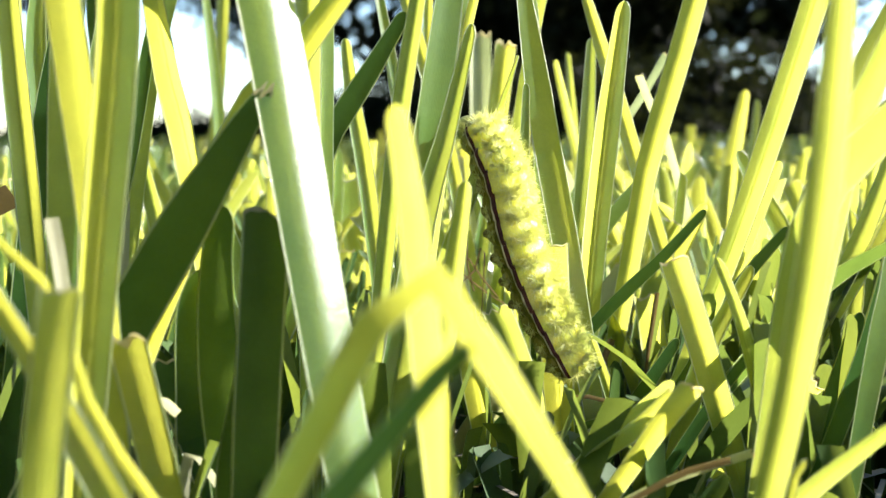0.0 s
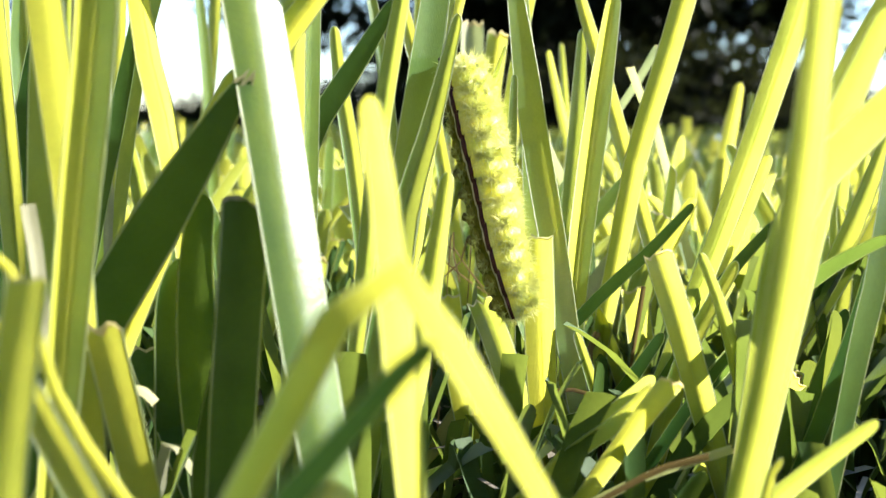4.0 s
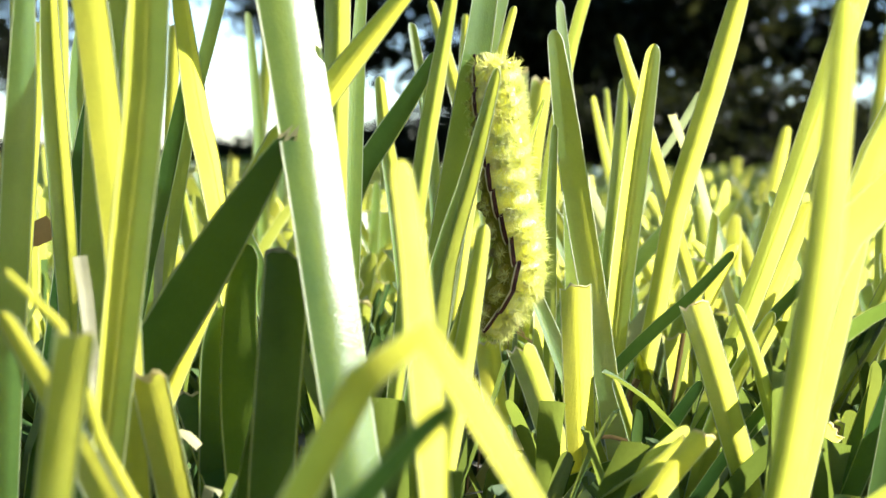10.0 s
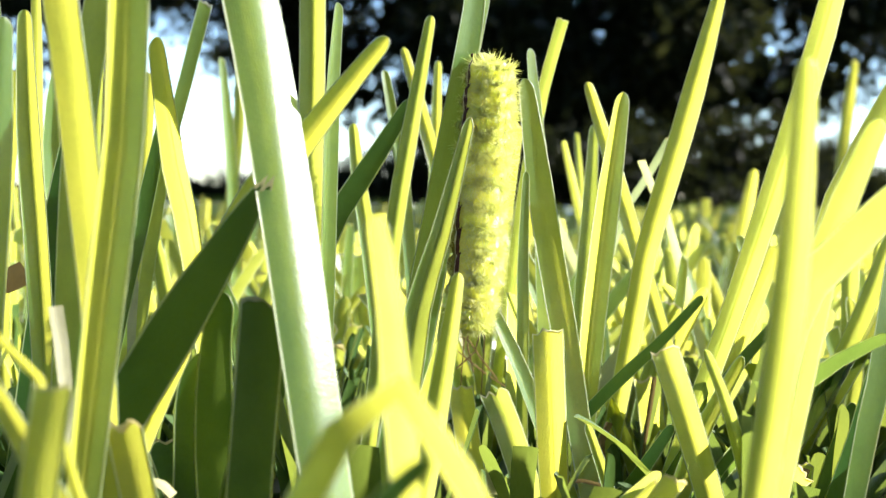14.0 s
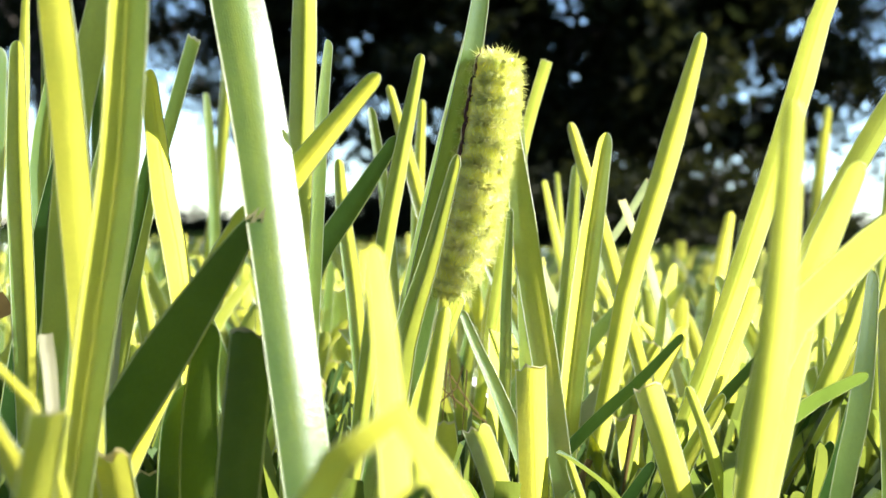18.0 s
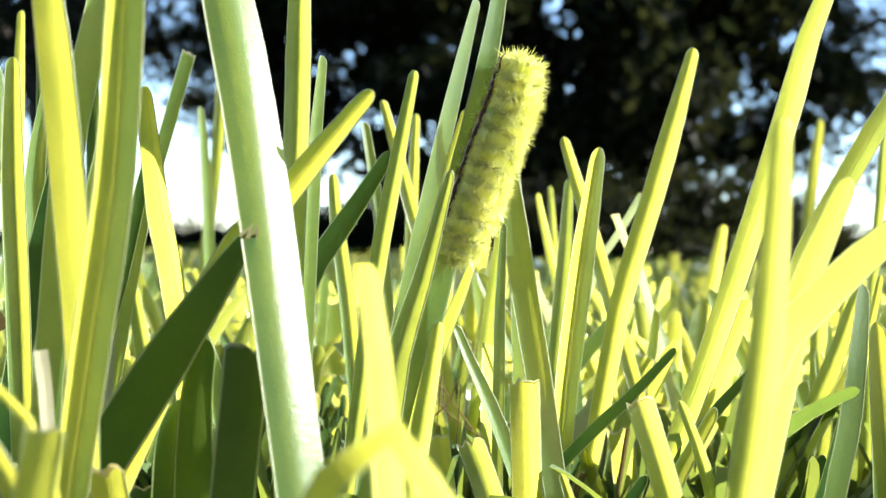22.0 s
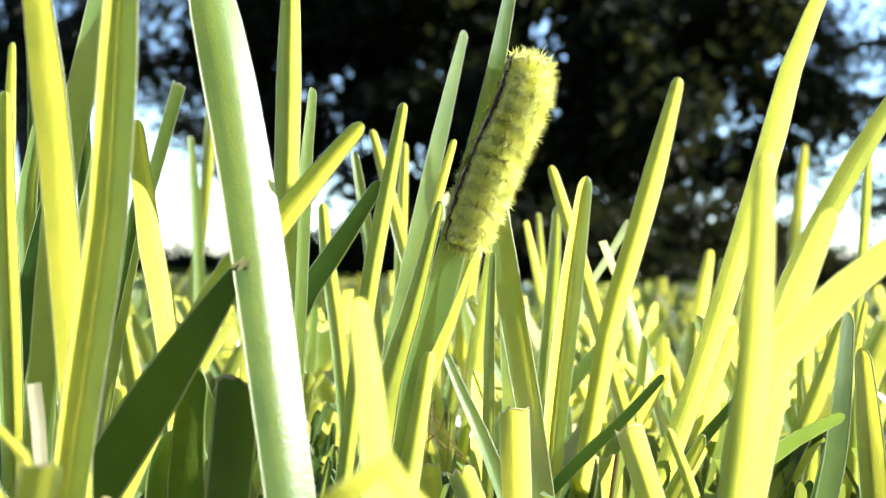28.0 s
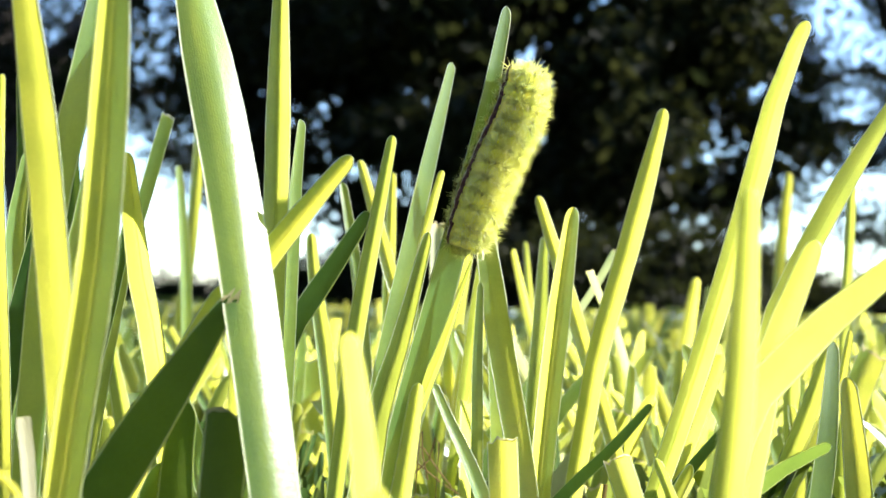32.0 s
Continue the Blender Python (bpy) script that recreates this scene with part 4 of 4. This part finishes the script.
# edge-on leaves added to shade the low lawn and darken its gaps
field("inner_leaves", "edge-on leaves between the taller blades, shade put into their colour", 18, 1300, 0.165, 0.31, 0.02, 0.052, 0.006, GRASS_LOW_SHADE, yaws=(0.8, 2.2))
field("near_lawn", "dense green lawn of mown grass", 4, 3400, 0.29, 0.60, 0.03, 0.076, 0.0052, GRASS_FIELD)
field("old_lawn_leaves", "leaves low down in the lawn, shade put into their colour", 14, 9000, 0.25, 1.4, 0.015, 0.062, 0.006, GRASS_LOW_SHADE)
field("middle_lawn", "dense green lawn of mown grass", 5, 6500, 0.56, 1.7, 0.03, 0.088, 0.0058, GRASS_FIELD)
field("far_lawn", "green lawn running on to the trees", 6, 6000, 1.6, 2.8, 0.03, 0.078, 0.006, GRASS_FIELD)


def side_lawn(name, seed, count, x0, x1, y0, y1, keep):
    """The same lawn beside and behind the camera, with a clear strip where the camera looks through."""
    rng = np.random.default_rng(seed)
    x, y = rng.uniform(x0, x1, count), rng.uniform(y0, y1, count)
    ok = keep(x, y)
    x, y = x[ok], y[ok]
    h = 0.03 + 0.05 * rng.random(len(x)) ** 1.2
    v, f, uv = strip_arrays(rng, x, y, h, rng.uniform(0.004, 0.006, len(x)), upright=0.18)
    tagged(linked(name, mesh_of(name, v, f, uv), GRASS_FIELD), "dense green lawn of mown grass", "grass", "", "stuff")


side_lawn("east_lawn", 41, 9000, 0.03, 0.55, -0.12, 0.75, lambda x, y: x > 0.035 + 0.46 * np.maximum(y, 0.0) + 0.02 * (y < 0.02))
side_lawn("west_lawn", 42, 4500, -0.5, -0.03, -0.12, 0.7, lambda x, y: -x > 0.035 + 0.46 * np.maximum(y, 0.0))
side_lawn("south_lawn", 43, 2500, -0.4, 0.4, -0.4, -0.08, lambda x, y: y < 0.0)


def outer_lawn():
    """The lawn out to the walls and the trees, in coarse tufts."""
    rng = np.random.default_rng(51)
    dist, a = 0.3 + 10.7 * rng.random(62000) ** 1.3, rng.uniform(0, 2 * math.pi, 62000)
    x, y = dist * np.cos(a), 0.2 + dist * np.sin(a)
    ok = ((np.abs(x) > 0.5 * y + 0.05) | (y < -0.4) | (y > 2.7)) & (y > -3) & (np.abs(x) < 9) & ((dist > 0.6) | (y < -0.2))
    x, y, dist = x[ok], y[ok], dist[ok]
    h = 0.035 + 0.04 * rng.random(len(x))
    v, f, uv = strip_arrays(rng, x, y, h, 0.006 + 0.013 * np.minimum(dist, 6.0), upright=0.5, yaws=(-3.1, 3.1), coarse=True)
    tagged(linked("outer_lawn", mesh_of("outer_lawn", v, f, uv), GRASS_FIELD), "green lawn reaching out to the trees", "grass", "", "stuff")


outer_lawn()


def rough_grass():
    """Longer grass added under the trees and on to the hedge, dark to stand for shade."""
    rng = np.random.default_rng(52)
    x, y = rng.uniform(-22, 24, 14000), rng.uniform(11.5, 30, 14000)
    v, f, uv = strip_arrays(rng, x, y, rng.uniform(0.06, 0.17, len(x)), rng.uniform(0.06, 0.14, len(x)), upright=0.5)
    tagged(linked("rough_grass", mesh_of("rough_grass", v, f, uv), GRASS_LOW_SHADE), "long grass under the trees, shade put into its colour", "grass", "", "stuff")


rough_grass()


def field_thatch():
    rng = np.random.default_rng(11)
    count = 500
    verts, faces, uvs = [], [], []
    for _ in range(count):
        y = 0.12 + 0.35 * rng.random()
        x = rng.uniform(-1, 1) * (y * 0.5 + 0.02)
        a, l, w = rng.uniform(0, 6.28), rng.uniform(0.008, 0.035), rng.uniform(0.0006, 0.003)
        z, dz = rng.uniform(0.0, 0.014), rng.uniform(-0.006, 0.01)
        dx, dy = math.cos(a), math.sin(a)
        s = len(verts)
        for q in (-0.5, 0, 0.5):
            for e in (-0.5, 0.5):
                verts.append((x + dx * q * l - dy * e * w, y + dy * q * l + dx * e * w, z + dz * q + 0.002 * (q == 0)))
                uvs.append((e + 0.5, q))
        faces += [(s, s + 1, s + 3, s + 2), (s + 2, s + 3, s + 5, s + 4)]
    ob = linked("thatch", mesh_of("thatch", verts, faces, uvs), DRY)
    tagged(ob, "dead brown grass clippings lying on the soil", "thatch", "", "stuff")


field_thatch()


# ---- trees ----
def crown_arrays(rng, clumps, total, size):
    clumps = np.array(clumps)
    pick = rng.choice(len(clumps), total, p=clumps[:, 3] ** 2 / (clumps[:, 3] ** 2).sum())
    p = clumps[pick, :3] + rng.normal(0, 0.5, (total, 3)) * clumps[pick, 3:4] * (1, 1, 0.75)
    p = p[p[:, 2] > 0.15]
    n = len(p)
    a = rng.normal(0, 1, (n, 3))
    a /= np.linalg.norm(a, axis=1)[:, None]
    b = np.cross(a, rng.normal(0, 1, (n, 3)))
    b /= np.linalg.norm(b, axis=1)[:, None]
    l, w = size * rng.uniform(0.7, 1.3, (n, 1)), size * rng.uniform(0.4, 0.65, (n, 1))
    up = np.cross(a, b) * l * 0.12
    verts = np.stack((p - a * l / 2, p + b * w / 2 + up, p + a * l / 2, p - b * w / 2 + up), 1).reshape(-1, 3)
    s = np.arange(n)[:, None] * 4
    faces = np.concatenate((s + (0, 1, 2), s + (0, 2, 3)), 1).reshape(-1, 3)
    uvs = np.tile(np.array(((0.5, 0), (1, 0.5), (0.5, 1), (0, 0.5))), (n, 1))
    return verts.tolist(), faces.tolist(), uvs


def tree(x, y, height, radius, bottom, girth, seed, clump_count, leaves, label, size=0.15, extra=()):
    rng = np.random.default_rng(seed)
    root = new("tree")
    root.location = (x, y, 0)
    tagged(root, label, "tree", "trees behind the lawn")
    bm = bmesh.new()
    top = (rng.normal(0, 0.3), rng.normal(0, 0.3), height * 0.55)
    limb(bm, [(0, 0, -0.1), (0.05, 0, height * 0.1), (top[0] * 0.5, 0, height * 0.3), top], girth, girth * 0.55, 14)
    part("trunk", bm, BARK, root, "dark rough bark in shade")
    clumps = []
    for k in range(9):
        a = k / 9 * 2 * math.pi + rng.uniform(-0.2, 0.2)
        out = radius * rng.uniform(0.6, 0.95)
        end = (math.cos(a) * out, math.sin(a) * out, bottom + (height - bottom) * rng.uniform(0.12, 0.6))
        bm = bmesh.new()
        start = (top[0] * 0.4, 0, height * rng.uniform(0.2, 0.4))
        mid = (end[0] * 0.5, end[1] * 0.5, max(start[2], end[2]) + 0.3)
        limb(bm, [start, mid, end], girth * 0.38, girth * 0.07, 7)
        part("limb", bm, BARK, root)
    for _ in range(clump_count):
        a, u = rng.uniform(0, 2 * math.pi), rng.random() ** 0.5
        zz = rng.random()
        rr = radius * u * math.sqrt(max(0.05, 1 - (2 * zz - 0.75) ** 2 * 0.55))
        clumps.append((math.cos(a) * rr, math.sin(a) * rr, bottom + (height - bottom) * zz, rng.uniform(0.35, 0.85)))
    v, f, uv = crown_arrays(rng, clumps + list(extra), leaves, size)
    linked("crown", mesh_of("crown", v, f, uv, smooth=False), TREE_LEAF, root, "dense foliage with its deep shade put into the leaf colour")
    return root


tree(0.9, 14.0, 8.0, 3.9, 1.0, 0.5, 21, 230, 74000, "old broad tree with a dark shaded crown over the lawn", 0.21,
     [(-0.6 + 0.35 * k, -0.5, 0.45 + 0.28 * (k * 7 % 5), 0.62) for k in range(8)])
tree(-5.5, 16.0, 8.5, 5.2, 2.3, 0.4, 22, 150, 31000, "dark leafy tree with sky showing through its crown", 0.16)
tree(8.6, 17.0, 8.5, 4.8, 1.3, 0.4, 23, 150, 38000, "dark leafy tree with sky showing through its crown", 0.16)
tree(-14.0, 22.0, 9.0, 5.5, 0.8, 0.4, 24, 120, 26000, "dark leafy tree at the far side of the lawn", 0.2)
tree(16.5, 23.0, 9.0, 5.5, 0.8, 0.4, 25, 70, 14000, "dark leafy tree at the far side of the lawn", 0.2)
# out of view, added only to throw shade on the far lawn
tree(3.7, 3.1, 3.4, 1.3, 0.8, 0.09, 26, 60, 15000, "unseen small leafy tree added to shade the far part of the lawn", 0.12)


def shrub(x, y, radius, height, seed, leaves, label):
    rng = np.random.default_rng(seed)
    root = new("shrub")
    root.location = (x, y, 0)
    tagged(root, label, "shrub", "shrubs under the trees")
    clumps = []
    for _ in range(26):
        a, u = rng.uniform(0, 6.283), rng.random() ** 0.5
        clumps.append((math.cos(a) * u * radius, math.sin(a) * u * radius * 0.6, height * rng.uniform(0.1, 1.0) * (1.05 - 0.5 * u), rng.uniform(0.2, 0.4)))
    for k in range(5):
        bm = bmesh.new()
        a = k * 1.26
        limb(bm, [(0, 0, -0.05), (math.cos(a) * 0.2, math.sin(a) * 0.2, height * 0.4), (math.cos(a) * radius * 0.6, math.sin(a) * radius * 0.5, height * 0.8)], 0.03, 0.008, 6)
        part("stem", bm, BARK, root)
    v, f, uv = crown_arrays(rng, clumps, leaves, 0.09)
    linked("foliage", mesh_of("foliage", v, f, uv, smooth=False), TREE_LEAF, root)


for k, (sx, sy, sr, sh) in enumerate(((0.9, 9.5, 0.9, 0.75), (2.2, 9.8, 0.95, 0.9), (-0.6, 11.0, 0.9, 0.5), (5.6, 12.5, 1.1, 0.3), (3.6, 11.5, 0.9, 0.6), (4.6, 11.0, 1.0, 0.32), (6.2, 14.0, 1.3, 0.25), (7.8, 15.5, 1.3, 0.2), (0.2, 12.5, 1.1, 0.6), (-2.2, 13.0, 1.2, 0.3))):
    shrub(sx, sy, sr, sh, 60 + k, 7000, "low dark shrub in the shade of the trees")


def hedge():
    rng = np.random.default_rng(77)
    root = new("hedge")
    root.location = (2.0, 26.0, 0)
    tagged(root, "low dark hedge along the far end of the lawn", "hedge")
    clumps = [(x, rng.normal(0, 0.3), rng.uniform(0.05, 0.32), 0.32) for x in np.arange(-22, 22, 0.25)]
    v, f, uv = crown_arrays(rng, clumps, 16000, 0.2)
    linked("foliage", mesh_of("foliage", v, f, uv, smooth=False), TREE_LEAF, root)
    for x in range(-20, 21, 4):
        bm = bmesh.new()
        limb(bm, [(x, 0, -0.1), (x + 0.05, 0, 0.1), (x, 0, 0.3)], 0.06, 0.03, 6)
        part("stem", bm, BARK, root)


hedge()


# ---- movement ----
# where the middle of the body lies, from tail to head: seconds, then (x, z) in millimetres
CRAWL_1 = (
    (0, (23.8, 33.0), (17.8, 44.9), (13.2, 57.0), (10.5, 69.1), (5.3, 80.2)),
    (0.5, (23.8, 37.3), (17.4, 48.5), (12.9, 60.1), (10.3, 71.7), (5.3, 82.3)),
    (1, (23.5, 34.9), (16.7, 46.3), (12.2, 58.5), (9.7, 70.7), (4.7, 81.9)),
    (1.5, (23.4, 34.9), (16.3, 46.6), (12.0, 59.1), (10.0, 71.8), (5.2, 83.4)),
    (2, (22.4, 33.3), (15.3, 44.9), (11.5, 57.6), (10.1, 70.3), (5.9, 82.2)),
    (2.5, (21.2, 38.4), (14.8, 48.8), (11.0, 60.0), (9.2, 71.3), (5.5, 81.9)),
    (4.5, (14.8, 43.9), (12.2, 55.8), (10.3, 67.8), (7.3, 79.5), (5.1, 91.5)),
    (5, (14.3, 42.6), (12.0, 55.0), (10.0, 67.5), (6.6, 79.7), (4.8, 92.2)),
    (5.5, (10.7, 47.0), (12.6, 58.4), (11.3, 69.8), (8.1, 80.9), (6.2, 92.3)),
)
CRAWL_2 = (
    (6, (5.7, 45.3), (11.5, 55.8), (10.6, 68.0), (7.0, 79.8), (4.6, 92.0)),
    (6.5, (3.3, 46.1), (9.9, 56.2), (9.5, 68.5), (6.6, 80.6), (4.9, 93.0)),
    (7, (3.9, 46.1), (10.5, 56.3), (9.6, 68.5), (6.3, 80.6), (4.3, 93.0)),
    (8, (5.0, 48.5), (11.7, 59.1), (9.1, 71.4), (4.6, 83.6), (2.4, 96.2)),
    (8.5, (2.8, 46.9), (9.6, 57.5), (6.8, 69.8), (2.5, 82.3), (0.7, 95.2)),
    (9, (3.4, 45.7), (10.3, 56.0), (7.1, 68.2), (3.2, 80.6), (1.9, 93.4)),
    (9.5, (3.3, 47.7), (9.8, 58.0), (7.0, 70.3), (4.0, 83.6), (3.0, 97.6)),
    (10, (3.4, 48.2), (9.2, 58.7), (6.9, 71.0), (5.2, 84.7), (3.9, 99.1)),
    (10.5, (5.3, 49.6), (10.1, 60.5), (7.5, 72.9), (6.0, 86.8), (4.1, 101.3)),
)
CRAWL_3 = (
    (11, (4.9, 52.4), (8.5, 62.6), (6.7, 74.5), (6.9, 87.8), (5.6, 101.6)),
    (11.5, (5.9, 53.0), (7.6, 63.8), (4.9, 75.6), (6.6, 88.8), (6.3, 102.7)),
    (12, (6.7, 53.8), (7.6, 65.0), (4.7, 76.8), (6.5, 90.2), (6.6, 104.0)),
    (12.5, (7.7, 53.3), (7.1, 65.7), (4.8, 78.1), (7.0, 92.0), (7.4, 106.4)),
    (13, (8.2, 52.7), (7.4, 65.8), (6.7, 78.8), (7.9, 92.5), (8.4, 106.2)),
    (13.5, (7.1, 53.4), (7.3, 66.6), (7.4, 79.9), (8.8, 93.7), (9.1, 107.5)),
    (15.5, (-0.9, 68.0), (2.5, 77.9), (4.6, 88.3), (5.8, 99.0), (6.5, 109.7)),
    (16, (1.4, 67.6), (5.2, 78.0), (7.5, 88.8), (8.1, 100.1), (8.0, 111.2)),
    (16.5, (1.2, 68.0), (4.8, 78.4), (6.9, 89.2), (7.8, 100.3), (8.1, 111.4)),
)
CRAWL_4 = (
    (17, (3.3, 69.4), (7.2, 80.2), (9.3, 91.9), (10.2, 104.1), (10.3, 116.3)),
    (17.5, (3.6, 70.1), (7.1, 80.8), (8.9, 92.4), (9.9, 104.3), (10.3, 116.3)),
    (18, (3.7, 70.7), (7.4, 81.2), (9.4, 92.5), (11.1, 104.2), (12.2, 116.0)),
    (18.5, (4.3, 72.5), (7.8, 84.2), (9.4, 96.3), (11.2, 108.4), (12.4, 120.6)),
    (19, (4.7, 74.7), (8.2, 87.1), (9.7, 99.9), (11.8, 112.7), (13.6, 125.5)),
    (19.5, (4.8, 74.5), (8.1, 86.8), (9.8, 99.6), (12.0, 112.2), (13.6, 124.9)),
    (20, (5.6, 76.8), (9.1, 87.5), (11.2, 98.5), (13.8, 109.4), (15.7, 120.5)),
    (20.5, (6.1, 77.5), (9.7, 87.8), (12.2, 99.0), (15.2, 110.1), (17.2, 121.5)),
    (21, (6.0, 78.1), (9.7, 88.2), (12.6, 99.2), (15.9, 110.0), (18.1, 121.3)),
)
CRAWL_5 = (
    (21.5, (6.2, 79.6), (9.9, 89.2), (12.9, 99.6), (16.4, 109.9), (18.7, 120.6)),
    (22, (6.1, 80.1), (9.6, 89.5), (12.6, 99.1), (16.0, 108.5), (18.0, 118.3)),
    (22.5, (6.3, 81.1), (9.9, 90.5), (13.3, 99.9), (17.1, 109.2), (19.2, 118.9)),
    (23, (8.0, 82.1), (11.4, 91.9), (14.6, 101.8), (18.2, 111.4), (20.0, 121.5)),
    (23.5, (7.4, 81.7), (10.9, 91.8), (14.2, 101.9), (17.9, 111.9), (19.8, 122.2)),
    (24, (7.8, 82.4), (11.2, 92.7), (14.5, 103.0), (18.3, 113.2), (20.1, 123.8)),
    (24.5, (7.9, 83.0), (11.2, 93.5), (14.4, 104.0), (18.0, 114.4), (19.7, 125.1)),
    (25, (7.7, 82.8), (11.1, 93.4), (14.6, 104.2), (18.4, 114.7), (20.2, 125.7)),
    (25.5, (7.7, 83.3), (11.4, 93.7), (15.1, 104.0), (19.1, 114.2), (21.3, 124.9)),
)
CRAWL_6 = (
    (26, (9.6, 85.3), (12.8, 95.0), (16.0, 104.7), (19.5, 114.3), (21.3, 124.3)),
    (26.5, (9.7, 87.0), (13.0, 96.0), (16.3, 104.9), (19.7, 113.8), (21.6, 123.1)),
    (28.5, (9.6, 88.6), (12.7, 97.5), (16.2, 106.5), (20.2, 115.5), (22.2, 124.9)),
    (29, (9.8, 89.3), (13.0, 98.2), (16.4, 107.0), (20.3, 115.9), (22.2, 125.2)),
    (29.5, (11.0, 90.0), (14.1, 98.8), (17.4, 107.6), (21.2, 116.5), (22.9, 125.8)),
    (30, (12.3, 90.8), (15.1, 99.8), (18.1, 108.9), (21.5, 118.0), (22.8, 127.5)),
    (30.5, (11.2, 90.8), (14.2, 99.6), (17.5, 108.5), (21.2, 117.4), (22.8, 126.6)),
    (31, (11.5, 91.8), (14.5, 100.5), (17.8, 109.2), (21.5, 117.9), (23.2, 126.9)),
    (31.5, (11.8, 93.1), (14.7, 101.6), (18.1, 110.0), (21.8, 118.5), (23.5, 127.4)),
)
CRAWL_7 = (
    (32, (12.1, 93.9), (15.0, 102.4), (18.3, 110.9), (22.1, 119.4), (23.6, 128.4)),
)
CRAWL = CRAWL_1 + CRAWL_2 + CRAWL_3 + CRAWL_4 + CRAWL_5 + CRAWL_6 + CRAWL_7
CRAWL_DEPTH = 0.2010
# seconds, degrees the back rolls at the tail and at the head
CRAWL_TURN = ((0, -14.0, -34.0), (2.5, -12.0, -34.0), (4.5, -10.0, -34.0), (7, 4.0, -42.0), (9, 12.0, -52.0), (11, 8.0, -56.0), (12, 2.0, -56.0), (13, -18.0, -56.0), (15.5, -48.0, -58.0), (18, -54.0, -60.0), (26, -52.0, -56.0), (32, -50.0, -54.0))


def body_line(t):
    table = CRAWL
    times = [r[0] for r in table]
    return [tuple(float(np.interp(t, times, [r[k][c] for r in table])) for c in (0, 1)) for k in range(1, 6)]


def crawl_pose(t, n):
    pts = [(x * MM, CRAWL_DEPTH, z * MM) for x, z in body_line(t)]
    c, length = curve_through(pts, 45)
    s = (n + 0.5) / (SEGMENTS + 0.6) * 44
    s = min(s, 43.0)
    i = int(s)
    p = c[i] + (c[i + 1] - c[i]) * (s - i)
    a, b = c[max(0, i - 4)], c[min(44, i + 5)]
    along = Vector(b - a).normalized()
    back = Vector((along.z, 0.0, -along.x))
    times, tail, fore = zip(*CRAWL_TURN)
    share = min(1.0, max(0.0, (n / SEGMENTS - 0.1) / 0.8))
    roll = float(np.interp(t, times, tail)) * (1 - share) + float(np.interp(t, times, fore)) * share
    back = Matrix.Rotation(radians(roll), 3, along) @ back
    flank = along.cross(back)
    m = Matrix((back, flank, along)).transposed().to_4x4()
    m.translation = Vector(p) if n < SEGMENTS else Vector(p) - back * 0.0022 - along * 0.001
    return m


def motions():
    steps = [k * 0.5 for k in range(65)]
    for n, piece in enumerate(caterpillar_pieces):
        walk(piece, [(t, crawl_pose(t, n)) for t in steps])
    # the climbed blade bends to the right as the weight moves up it
    root = support_blade.location.copy()
    bend = ((0, -5.4), (5, -5.4), (9, -5.4), (12, -4.7), (14, -4.3), (16, -4.0), (18, -3.3), (20, -2.4), (21, -1.9), (23, -0.9), (25, -0.2), (28, 0.0), (30, 0.1), (32, 0.5))
    walk(support_blade, [(t, pose(*root, 0, a, 0)) for t, a in bend])


motions()
